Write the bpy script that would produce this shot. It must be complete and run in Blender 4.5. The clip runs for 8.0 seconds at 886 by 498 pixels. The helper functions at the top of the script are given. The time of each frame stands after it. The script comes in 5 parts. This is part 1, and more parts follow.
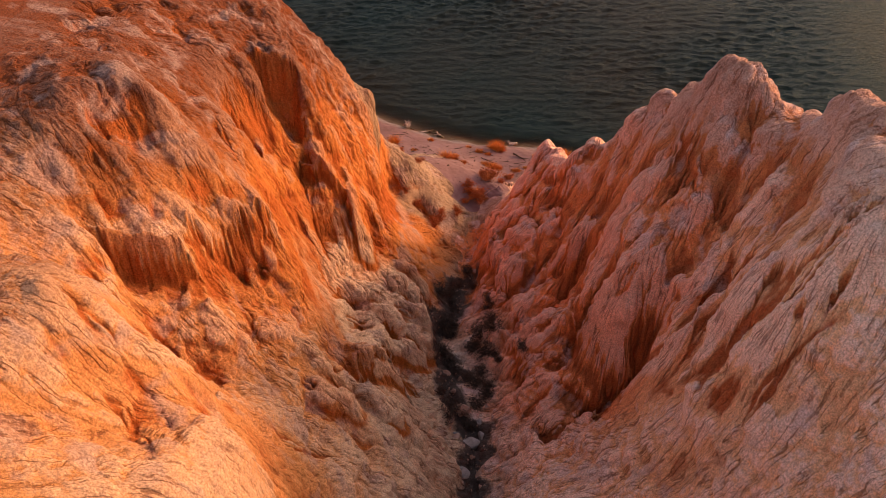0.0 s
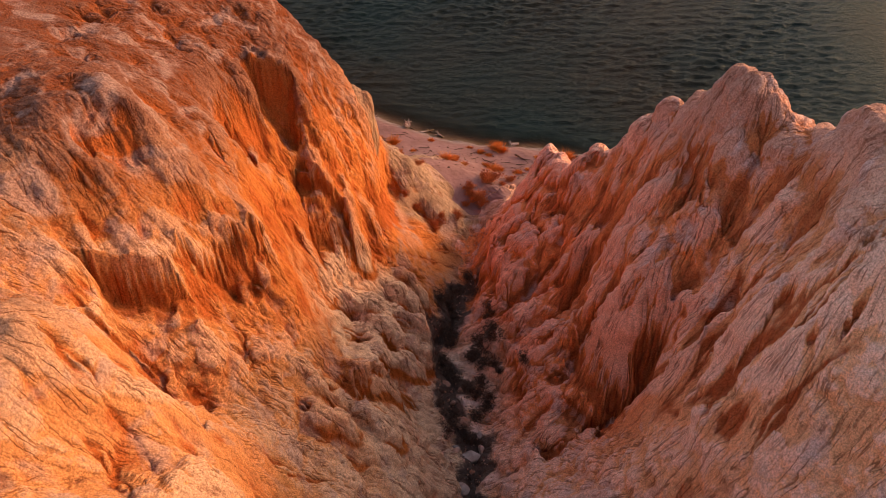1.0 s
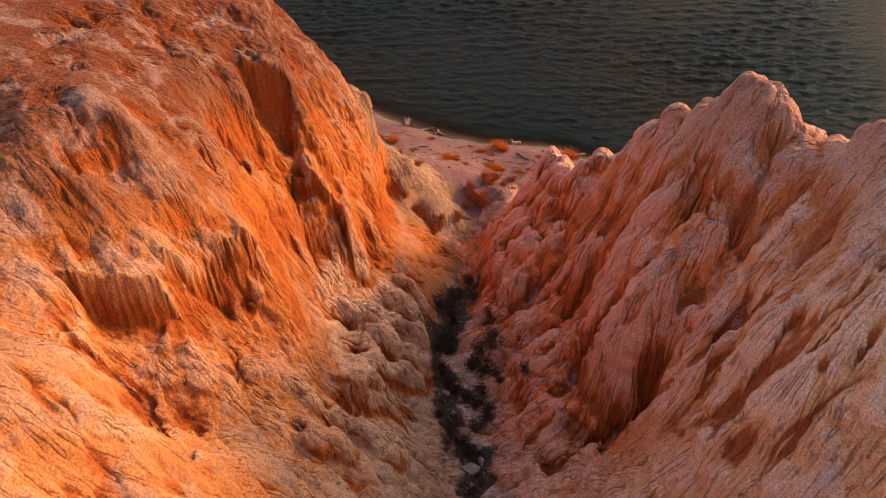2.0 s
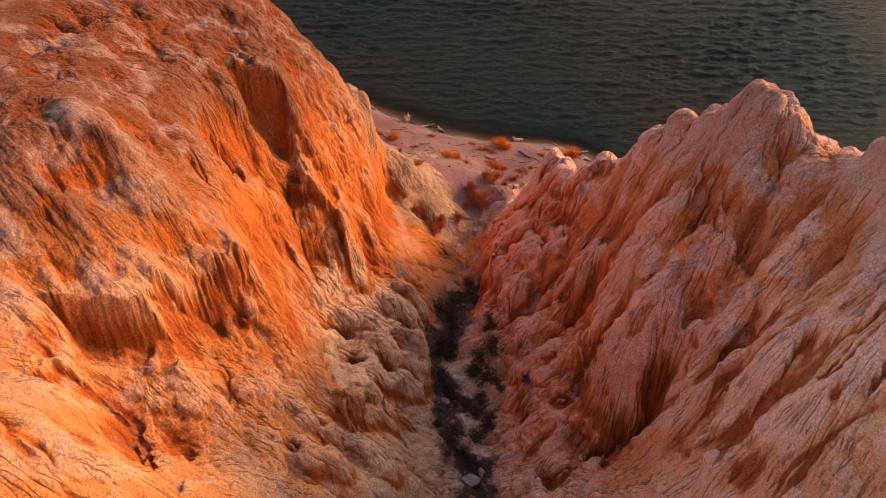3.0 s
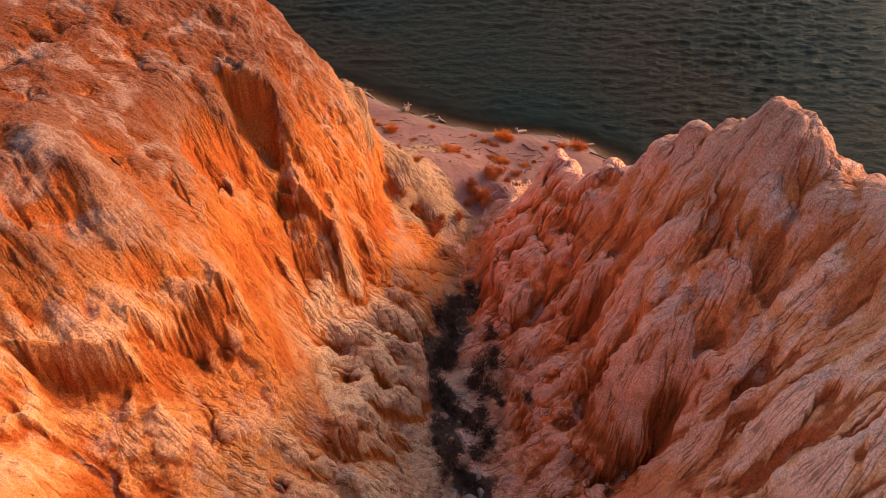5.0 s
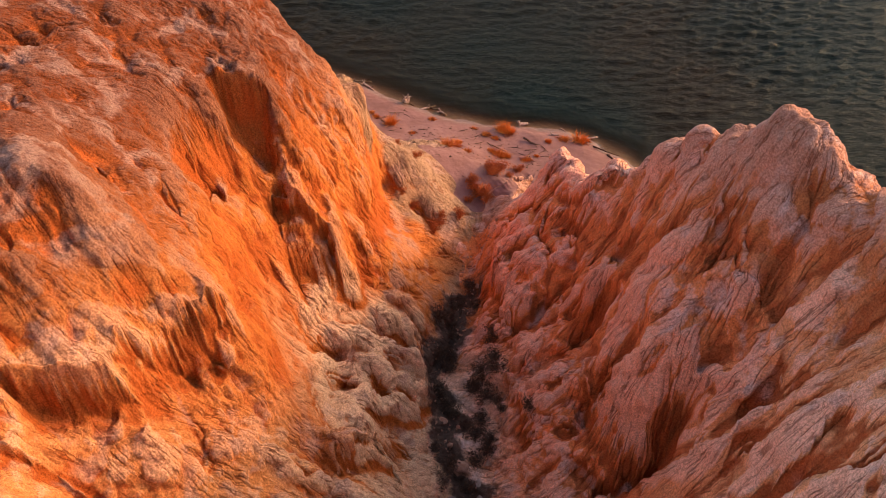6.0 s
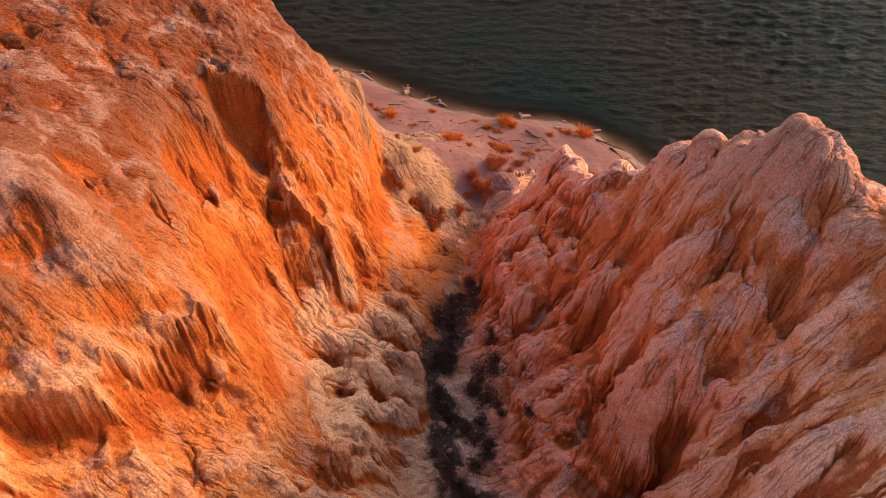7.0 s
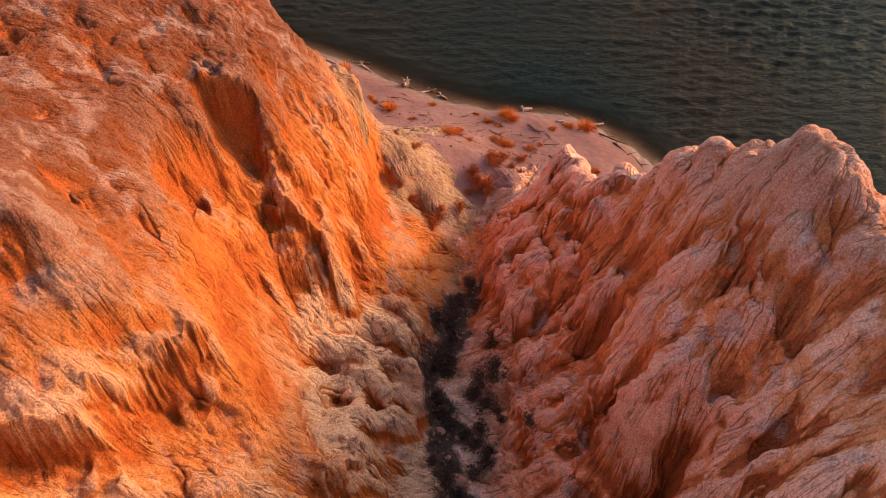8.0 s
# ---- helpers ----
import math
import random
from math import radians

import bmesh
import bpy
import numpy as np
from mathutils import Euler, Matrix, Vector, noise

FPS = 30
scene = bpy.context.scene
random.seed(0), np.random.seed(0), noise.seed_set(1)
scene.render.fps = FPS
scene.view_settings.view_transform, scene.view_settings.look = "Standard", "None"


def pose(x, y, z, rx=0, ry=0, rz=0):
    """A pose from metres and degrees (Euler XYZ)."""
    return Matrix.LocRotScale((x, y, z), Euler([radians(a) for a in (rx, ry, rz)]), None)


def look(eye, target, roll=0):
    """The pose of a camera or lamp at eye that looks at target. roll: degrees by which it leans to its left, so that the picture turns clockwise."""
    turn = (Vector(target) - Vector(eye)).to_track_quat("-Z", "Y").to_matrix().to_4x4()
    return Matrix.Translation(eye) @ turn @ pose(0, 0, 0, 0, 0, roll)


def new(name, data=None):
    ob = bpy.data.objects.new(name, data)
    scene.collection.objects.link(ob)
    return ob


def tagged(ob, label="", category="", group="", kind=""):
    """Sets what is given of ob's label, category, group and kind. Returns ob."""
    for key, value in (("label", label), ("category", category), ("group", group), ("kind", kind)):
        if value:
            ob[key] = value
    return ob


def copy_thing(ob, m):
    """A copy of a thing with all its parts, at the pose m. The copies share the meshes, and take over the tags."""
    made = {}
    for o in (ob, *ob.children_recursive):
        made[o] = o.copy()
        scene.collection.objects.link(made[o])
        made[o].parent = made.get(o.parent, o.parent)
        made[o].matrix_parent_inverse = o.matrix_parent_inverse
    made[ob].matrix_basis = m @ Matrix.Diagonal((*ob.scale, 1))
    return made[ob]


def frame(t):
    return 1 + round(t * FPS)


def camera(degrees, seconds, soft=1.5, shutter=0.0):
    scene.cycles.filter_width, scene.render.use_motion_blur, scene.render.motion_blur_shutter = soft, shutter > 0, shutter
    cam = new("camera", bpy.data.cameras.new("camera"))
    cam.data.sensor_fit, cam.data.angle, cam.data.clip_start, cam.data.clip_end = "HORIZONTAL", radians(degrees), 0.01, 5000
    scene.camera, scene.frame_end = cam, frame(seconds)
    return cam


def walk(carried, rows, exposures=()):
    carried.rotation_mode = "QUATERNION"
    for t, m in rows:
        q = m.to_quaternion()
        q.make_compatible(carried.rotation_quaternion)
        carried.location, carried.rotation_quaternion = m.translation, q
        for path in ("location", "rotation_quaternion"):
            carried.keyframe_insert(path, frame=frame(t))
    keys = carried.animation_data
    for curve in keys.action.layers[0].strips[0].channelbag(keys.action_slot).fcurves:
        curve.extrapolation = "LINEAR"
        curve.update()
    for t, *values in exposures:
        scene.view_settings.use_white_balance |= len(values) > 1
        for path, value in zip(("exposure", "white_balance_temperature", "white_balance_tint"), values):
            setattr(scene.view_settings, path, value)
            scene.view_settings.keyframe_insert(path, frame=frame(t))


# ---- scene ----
cam = camera(47.7, 8.0, soft=0.6)
METRES, EYE, TILT, LEAN, TURN = 20.0, 70.0, -43.0, 0.0, 0.0
ROWS = [
    (0.0, 0.0, 0.0, 0.0, 0.0, 0.0, -0.0),
    (0.5, 0.0045, 0.0478, 0.0441, 0.06, -0.37, -0.04),
    (1.0, 0.009, 0.0953, 0.0876, 0.11, -0.76, -0.07),
    (1.5, 0.0132, 0.1421, 0.1311, 0.16, -1.19, -0.1),
    (3.0, 0.0273, 0.2799, 0.2599, 0.35, -2.63, -0.18),
    (3.5, 0.0315, 0.3254, 0.3021, 0.41, -3.14, -0.23),
    (4.0, 0.0355, 0.3707, 0.3445, 0.46, -3.66, -0.27),
    (4.5, 0.0394, 0.4156, 0.3868, 0.52, -4.22, -0.32),
    (6.0, 0.0516, 0.5499, 0.5121, 0.71, -6.11, -0.45),
    (6.5, 0.0558, 0.5949, 0.5537, 0.78, -6.79, -0.49),
    (7.0, 0.0589, 0.6401, 0.5956, 0.83, -7.48, -0.54),
    (7.5, 0.0634, 0.6847, 0.6377, 0.91, -8.16, -0.59),
    (8.0, 0.0667, 0.7306, 0.6795, 0.96, -8.83, -0.64),
]
walk(cam, [(t, pose(0, 0, EYE, TILT, LEAN, TURN) @ pose(METRES * x, METRES * y, METRES * z, 90 + pitch, roll, yaw)) for t, x, y, z, yaw, pitch, roll in ROWS],
     exposures=((0.0, 0.64, 7350, 21), (3.0, 0.76, 7300, 21), (8.0, 0.95, 7200, 20)))

# ---------------------------------------------------------------- sky and low evening sun
SUN_AZ, SUN_EL = radians(30), radians(15.5)        # from +x towards +y
SUN_WAY = Vector((math.cos(SUN_AZ) * math.cos(SUN_EL), math.sin(SUN_AZ) * math.cos(SUN_EL), math.sin(SUN_EL)))
world = bpy.data.worlds.new("evening_sky")
scene.world = world
world.use_nodes = True
wt = world.node_tree
sky = wt.nodes.new("ShaderNodeTexSky")
sky.sky_type, sky.sun_disc = "NISHITA", False
sky.sun_elevation, sky.sun_rotation = SUN_EL, radians(90) - SUN_AZ
sky.dust_density, sky.air_density = 3.0, 1.0
wt.links.new(sky.outputs[0], wt.nodes["Background"].inputs[0])
wt.nodes["Background"].inputs[1].default_value = 0.24
sun_data = bpy.data.lights.new("sun", "SUN")
sun_data.energy, sun_data.angle, sun_data.color = 0.82, radians(0.6), (1.0, 0.42, 0.10)
sun = new("sun", sun_data)
sun.matrix_world = look(SUN_WAY * 300, (0, 0, 0))


# ---------------------------------------------------------------- materials
class Graph:
    """A small help to wire a node material."""

    def __init__(self, name):
        self.mat = bpy.data.materials.new(name)
        self.mat.use_nodes = True
        self.t = self.mat.node_tree
        self.b = self.t.nodes["Principled BSDF"]
        self.pos = self.t.nodes.new("ShaderNodeNewGeometry").outputs["Position"]

    def put(self, socket, v):
        if isinstance(v, bpy.types.NodeSocket):
            self.t.links.new(v, socket)
        elif v is not None:
            socket.default_value = v

    def math(self, op, a, b=None, clamp=False):
        n = self.t.nodes.new("ShaderNodeMath")
        n.operation, n.use_clamp = op, clamp
        self.put(n.inputs[0], a), self.put(n.inputs[1], b)
        return n.outputs[0]

    def noise(self, scale, detail=4.0, rough=0.55, stretch=None, distort=0.0, where=None):
        n = self.t.nodes.new("ShaderNodeTexNoise")
        v = where or self.pos
        if stretch:
            m = self.t.nodes.new("ShaderNodeMapping")
            m.inputs["Scale"].default_value = stretch
            self.put(m.inputs[0], v)
            v = m.outputs[0]
        self.put(n.inputs["Vector"], v)
        n.inputs["Scale"].default_value, n.inputs["Detail"].default_value = scale, detail
        n.inputs["Roughness"].default_value, n.inputs["Distortion"].default_value = rough, distort
        return n.outputs[0]

    def ramp(self, v, lo, hi):
        n = self.t.nodes.new("ShaderNodeMapRange")
        n.interpolation_type = "SMOOTHSTEP"
        self.put(n.inputs[0], v)
        n.inputs[1].default_value, n.inputs[2].default_value = lo, hi
        return n.outputs[0]

    def mix(self, f, a, b, kind="MIX"):
        n = self.t.nodes.new("ShaderNodeMix")
        n.data_type, n.blend_type = "RGBA", kind
        self.put(n.inputs[0], f)
        for s, v in ((n.inputs[6], a), (n.inputs[7], b)):
            self.put(s, (*v, 1) if isinstance(v, tuple) else v)
        return n.outputs[2]

    def attr(self, name):
        n = self.t.nodes.new("ShaderNodeAttribute")
        n.attribute_name = name
        return n.outputs["Fac"]

    def bump(self, h, strength, distance, after=None):
        n = self.t.nodes.new("ShaderNodeBump")
        n.inputs["Strength"].default_value, n.inputs["Distance"].default_value = strength, distance
        self.put(n.inputs["Height"], h)
        if after:
            self.put(n.inputs["Normal"], after)
        return n.outputs[0]

    def done(self, color, rough, normal=None, spec=0.2):
        self.put(self.b.inputs["Base Color"], (*color, 1) if isinstance(color, tuple) else color)
        self.put(self.b.inputs["Roughness"], rough)
        self.b.inputs["Specular IOR Level"].default_value = spec
        if normal:
            self.put(self.b.inputs["Normal"], normal)
        return self.mat


def creases(g, name, thin, wide):
    """Where the running lines of one field pass: a thin dark crack, and the rounded backs between them as a height."""
    v = g.math("ABSOLUTE", g.math("ADD", g.attr(name), g.math("MULTIPLY", g.math("SUBTRACT", g.noise(3.0, 3.0, 0.6), 0.5), 0.3)))
    return g.ramp(v, thin, thin * 0.25), g.math("POWER", g.math("MINIMUM", g.math("DIVIDE", v, wide), 1.0), 0.6)


def rock_material(name, pale, orange, deep, grey, ochre, low, bias, inner, upper, steep_fresh, grey_share, blotch, lumpy, cracked):
    """Weathered sandstone: a pale crust on what bulges, fresh orange in what is steep or hollow, both deepened by
    painted shade; crack lines and grain.
    """
    g = Graph(name)
    steep, convex = g.attr("steep"), g.attr("convex")
    big = g.noise(0.17, 3.0, 0.5, distort=0.6)
    mid = g.noise(0.9, 8.0, 0.68, distort=0.5)
    fine = g.noise(9.0, 5.0, 0.8)
    flute = g.noise(2.4, 4.0, 0.6, stretch=(1, 1, 0.16))
    fresh = g.math("ADD", g.math("MULTIPLY", g.math("SUBTRACT", big, 0.5), 1.5 * blotch), g.math("MULTIPLY", g.math("SUBTRACT", mid, 0.5), 1.7 * blotch))
    fresh = g.math("ADD", fresh, g.math("MULTIPLY", steep, steep_fresh))
    # crust tone and painted hollow shade: bulges paler, hollows and grooves deeper
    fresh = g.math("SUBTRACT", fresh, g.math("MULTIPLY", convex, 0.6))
    fresh = g.math("ADD", fresh, g.math("MULTIPLY", g.math("SUBTRACT", fine, 0.5), 0.6))
    fresh = g.math("ADD", fresh, bias)
    # rock tone and painted light fall-off: paler towards the head of the valley, darker red high up by the sea
    z = g.t.nodes.new("ShaderNodeSeparateXYZ")
    g.put(z.inputs[0], g.pos)
    inland = g.ramp(g.math("ADD", z.outputs[1], g.math("MULTIPLY", big, 16)), 58, 42)
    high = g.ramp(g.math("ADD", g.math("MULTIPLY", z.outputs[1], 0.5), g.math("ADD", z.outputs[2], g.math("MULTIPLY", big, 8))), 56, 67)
    pale_graded, orange_graded = g.mix(inland, pale, inner[0]), g.mix(inland, orange, inner[1])
    pale_graded, orange_graded = g.mix(high, pale_graded, upper[0]), g.mix(high, orange_graded, upper[1])
    col = g.mix(g.ramp(fresh, 0.08, 0.5), pale_graded, orange_graded)
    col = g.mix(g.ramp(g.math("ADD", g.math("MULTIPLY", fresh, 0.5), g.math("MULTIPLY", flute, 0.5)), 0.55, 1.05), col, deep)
    # low ground: ochre rock plus the shaded zone's tan painted in; seaward part dimmed likewise
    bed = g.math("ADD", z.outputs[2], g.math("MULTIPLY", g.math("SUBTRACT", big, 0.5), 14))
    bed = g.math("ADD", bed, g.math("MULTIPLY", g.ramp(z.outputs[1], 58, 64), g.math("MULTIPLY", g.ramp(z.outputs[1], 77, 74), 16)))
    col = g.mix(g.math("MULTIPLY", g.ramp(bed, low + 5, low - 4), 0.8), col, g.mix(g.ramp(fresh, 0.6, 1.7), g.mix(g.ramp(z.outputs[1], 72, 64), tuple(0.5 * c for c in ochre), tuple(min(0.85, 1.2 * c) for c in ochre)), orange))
    patch = g.ramp(g.math("ADD", g.noise(0.42, 3.0, 0.5, distort=0.8), g.math("MULTIPLY", mid, 0.35)), 0.68, 0.84)
    col = g.mix(g.math("MULTIPLY", patch, g.math("SUBTRACT", grey_share, g.math("MULTIPLY", steep, 0.6), True)), col, grey)
    # thin cracks, with crease shade painted in, and rounded folds that follow the fall of the slopes
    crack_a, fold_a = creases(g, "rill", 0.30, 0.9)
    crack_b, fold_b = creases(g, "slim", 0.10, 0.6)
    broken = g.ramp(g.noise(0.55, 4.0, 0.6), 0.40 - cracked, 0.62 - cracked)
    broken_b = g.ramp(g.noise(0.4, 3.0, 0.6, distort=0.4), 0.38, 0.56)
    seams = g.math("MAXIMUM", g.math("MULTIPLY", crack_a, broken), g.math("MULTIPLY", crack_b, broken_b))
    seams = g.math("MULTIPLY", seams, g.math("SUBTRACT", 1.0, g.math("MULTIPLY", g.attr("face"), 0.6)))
    # scar walls: deep red rock with the wall's shade painted into it
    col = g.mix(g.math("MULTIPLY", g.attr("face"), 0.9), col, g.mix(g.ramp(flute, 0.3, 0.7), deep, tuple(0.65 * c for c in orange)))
    # seams darkened in colour to stand for the shade inside them
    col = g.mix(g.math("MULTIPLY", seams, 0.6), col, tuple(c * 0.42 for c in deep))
    # gully floor: brown silt, made darker to paint in the slot's shade
    col = g.mix(g.ramp(g.math("ADD", g.attr("bed"), g.math("MULTIPLY", g.math("SUBTRACT", mid, 0.5), 1.4)), 0.15, 0.65), col, g.mix(mid, (0.06, 0.04, 0.032), (0.15, 0.088, 0.064)))
    col = g.mix(0.8, col, g.mix(g.ramp(fine, 0.32, 0.68), (0.48, 0.38, 0.34), (1.42, 1.42, 1.42)), "MULTIPLY")
    high = g.math("ADD", g.math("MULTIPLY", g.math("MULTIPLY", fold_a, broken), 0.025), g.math("MULTIPLY", g.math("MULTIPLY", fold_b, broken_b), 0.03))
    high = g.math("SUBTRACT", high, g.math("MULTIPLY", seams, 0.05))
    lumps = g.t.nodes.new("ShaderNodeTexVoronoi")
    lumps.feature, lumps.inputs["Scale"].default_value = "SMOOTH_F1", 2.3
    g.put(lumps.inputs["Vector"], g.pos)
    high = g.math("SUBTRACT", high, g.math("MULTIPLY", lumps.outputs["Distance"], 0.07 * lumpy))
    high = g.math("ADD", high, g.math("MULTIPLY", g.noise(3.2, 8.0, 0.72, distort=0.3), 0.20 * lumpy))
    crumbs = g.t.nodes.new("ShaderNodeTexVoronoi")
    crumbs.inputs["Scale"].default_value = 6.5
    g.put(crumbs.inputs["Vector"], g.pos)
    high = g.math("SUBTRACT", high, g.math("MULTIPLY", crumbs.outputs["Distance"], 0.06 * lumpy))
    high = g.math("ADD", high, g.math("MULTIPLY", fine, 0.12 * (0.4 + 0.6 * lumpy)))
    n = g.bump(high, 1.0, 1.0)
    return g.done(col, 0.93, n, 0.12)


# the inner and upper colour pairs carry the painted brightness fall-off
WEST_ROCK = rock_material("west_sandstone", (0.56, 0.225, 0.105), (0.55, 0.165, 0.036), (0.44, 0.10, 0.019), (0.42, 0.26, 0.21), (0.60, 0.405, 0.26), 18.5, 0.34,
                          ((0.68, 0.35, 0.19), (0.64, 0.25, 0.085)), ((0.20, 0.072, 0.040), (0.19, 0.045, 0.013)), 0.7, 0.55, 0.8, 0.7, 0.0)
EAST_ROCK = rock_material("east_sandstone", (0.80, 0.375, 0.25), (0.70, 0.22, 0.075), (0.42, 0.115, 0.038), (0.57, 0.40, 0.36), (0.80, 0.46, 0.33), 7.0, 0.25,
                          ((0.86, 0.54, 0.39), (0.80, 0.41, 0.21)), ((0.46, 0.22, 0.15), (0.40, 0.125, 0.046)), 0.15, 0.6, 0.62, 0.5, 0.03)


def sand_material():
    g = Graph("beach_sand")
    mid, fine = g.noise(0.35, 4.0, 0.6), g.noise(9.0, 5.0, 0.7)
    col = g.mix(g.ramp(mid, 0.3, 0.7), (0.175, 0.078, 0.066), (0.235, 0.112, 0.098))
    col = g.mix(0.3, col, g.mix(fine, (0.6, 0.6, 0.6), (1.25, 1.25, 1.25)), "MULTIPLY")
    z = g.t.nodes.new("ShaderNodeSeparateXYZ")
    g.put(z.inputs[0], g.pos)
    wet = g.ramp(z.outputs[2], 0.55, 0.1)
    col = g.mix(wet, col, (0.16, 0.082, 0.065))
    n = g.bump(g.noise(1.5, 6.0, 0.6), 0.5, 0.12)
    g.done(col, 0.9, g.bump(fine, 0.4, 0.03, n), 0.2)
    g.put(g.b.inputs["Roughness"], g.math("SUBTRACT", 0.92, g.math("MULTIPLY", wet, 0.6)))
    return g.mat


def water_material():
    g = Graph("sea_water")
    depth = g.attr("depth")
    big = g.noise(0.03, 3.0, 0.5)
    col = g.mix(g.ramp(big, 0.35, 0.65), (0.020, 0.016, 0.010), (0.006, 0.013, 0.011))
    n = g.bump(g.noise(2.3, 5.0, 0.65, stretch=(0.5, 1.5, 1.0)), 0.8, 0.16)
    n = g.bump(g.noise(4.0, 4.0, 0.6, stretch=(0.6, 1.4, 1.0)), 0.4, 0.05, n)
    g.done(col, 0.12, n, 0.06)
    g.b.inputs["IOR"].default_value = 1.33
    clear = g.t.nodes.new("ShaderNodeBsdfTransparent")
    clear.inputs[0].default_value = (0.75, 0.72, 0.6, 1)
    mixer = g.t.nodes.new("ShaderNodeMixShader")
    foam = g.math("MULTIPLY", g.ramp(depth, 0.14, 0.02), g.ramp(g.noise(0.5, 5.0, 0.65, stretch=(1, 1.6, 1)), 0.50, 0.62))
    g.put(g.b.inputs["Base Color"], g.mix(g.math("MULTIPLY", foam, 0.5), col, (0.5, 0.42, 0.38)))
    g.put(mixer.inputs[0], g.math("MAXIMUM", g.ramp(depth, 0.0, 1.1), g.math("MULTIPLY", foam, 0.45)))
    g.put(mixer.inputs[1], clear.outputs[0])
    g.put(mixer.inputs[2], g.b.outputs[0])
    g.put(g.t.nodes["Material Output"].inputs[0], mixer.outputs[0])
    return g.mat


SAND, WATER = sand_material(), water_material()

# ---------------------------------------------------------------- the lie of the land
# Crest, spur, groove and foot lines of the cliffs (x, y, height over the sea).
LAND = []


def line(kind, *nodes):
    """One line of the land; the surface is stretched over all of them."""
    LAND.append((kind, np.array(nodes, float)))


KNOTS = []


def knots(kind, *nodes):
    """Brows, ledges and hollows along a stretch of cliff, with nothing straight between them."""
    KNOTS.extend(nodes)


line("mouth_spur", (8.3, 71.9, 14.1), (7.4, 73.0, 10.5), (5.8, 72.3, 8.5), (3.4, 76.4, 2.0))
line("knee_groove", (10.5, 68.4, 16.7), (7.9, 67.2, 12.9))
line("knee_spur", (12.4, 66.5, 20.3))
line("knee_spur_b", (8.9, 65.0, 14.5), (7.5, 65.9, 12.3), (6.3, 63.5, 9.5))
line("knee_spur_c", (4.6, 62.5, 6.4))
line("knee_step", (9.1, 62.9, 13.8), (7.4, 62.3, 11.6), (3.7, 63.0, 5.9))
line("knee_inner", (11.5, 63.2, 19.3), (9.8, 63.1, 15.2))
line("knee_inner_b", (7.0, 59.9, 9.7))
line("east_crest", (13.1, 62.6, 22.7), (13.9, 61.1, 26.8), (14.8, 60.4, 28.2), (15.5, 59.7, 29.6), (16.2, 58.6, 29.9), (16.8, 55.8, 32.9), (17.3, 54.9, 34.8), (17.5, 54.0, 36.1), (18.5, 52.1, 36.5), (19.8, 51.2, 36.0), (20.8, 50.1, 35.2), (20.8, 48.8, 34.9))
line("east_face", (15.2, 50.7, 28.1), (14.9, 49.5, 27.0), (14.5, 48.0, 26.1))
line("upper_face", (15.6, 55.0, 31.7))
line("upper_face_b", (15.9, 50.1, 30.6), (16.5, 47.8, 28.8))
line("side_groove", (11.8, 58.4, 19.5))
line("side_groove_b", (7.3, 57.9, 10.1))
line("low_groove", (9.3, 52.3, 15.2), (7.4, 54.1, 11.5))
line("butt_crest", (14.2, 52.4, 27.8), (13.1, 51.0, 25.3))
line("crack", (16.7, 47.3, 27.5))
line("crack_b", (9.1, 44.9, 11.8), (6.8, 43.6, 11.8))
line("crack_spur", (19.6, 47.8, 34.5), (18.6, 47.6, 32.6))
line("crack_spur_b", (16.6, 45.3, 27.5), (15.1, 45.9, 24.6))
line("second_spur", (17.3, 45.4, 28.8))
line("second_spur_b", (15.3, 42.8, 25.7))
line("third_spur", (19.8, 44.7, 34.4), (20.0, 42.9, 33.9), (18.4, 41.9, 32.5), (17.2, 41.0, 31.3), (16.7, 40.1, 30.2), (15.6, 40.9, 26.7))
line("third_groove", (17.9, 41.6, 32.0))
line("third_groove_b", (14.2, 37.1, 24.5), (13.4, 40.2, 20.0))
line("near_knob", (18.6, 39.0, 35.1), (18.0, 35.0, 36.7))
line("near_knob_b", (14.7, 35.9, 27.6))
line("near_low", (15.5, 34.3, 27.3), (14.4, 33.9, 24.8))
line("rim", (21.9, 45.6, 39.3), (19.2, 34.4, 38.8))
line("lower_east", (8.6, 49.9, 13.3), (8.5, 48.0, 12.7), (8.5, 46.5, 11.7), (6.5, 45.2, 10.8), (7.2, 43.9, 9.6))
line("creek_east", (2.7, 58.9, 5.0), (3.5, 55.6, 5.2), (4.3, 51.0, 6.0), (3.3, 46.2, 6.3))
line("headland", (-12.8, 77.8, 24.9), (-11.5, 80.3, 19.0), (-9.7, 80.5, 16.5), (-7.6, 75.5, 19.2))
line("headland_inner", (-12.9, 68.4, 30.7), (-10.6, 67.6, 25.5), (-8.0, 70.5, 21.1))
line("nose_edge", (-6.5, 81.3, 10.5), (-6.0, 77.0, 11.5), (-5.4, 78.1, 8.5), (-4.2, 77.2, 6.8), (-2.3, 76.0, 5.1), (0.3, 75.2, 3.6))
line("beach_spur", (-5.0, 86.5, 3.4), (-3.2, 80.3, 7.9))
line("beach_spur_b", (-1.4, 79.1, 5.4), (0.3, 79.1, 4.0), (1.4, 76.6, 3.4))
line("scar_rib", (-12.3, 58.3, 24.8))
line("bench", (-10.2, 62.1, 23.5))
line("bench_b", (-7.7, 60.8, 19.2))
line("bench_face", (-8.8, 59.3, 19.1))
line("bench_face_b", (-7.1, 58.7, 14.8))
line("outer_rib", (-6.2, 65.4, 15.3), (-5.3, 62.1, 12.4), (-4.0, 61.8, 10.7), (-2.9, 64.3, 8.6))
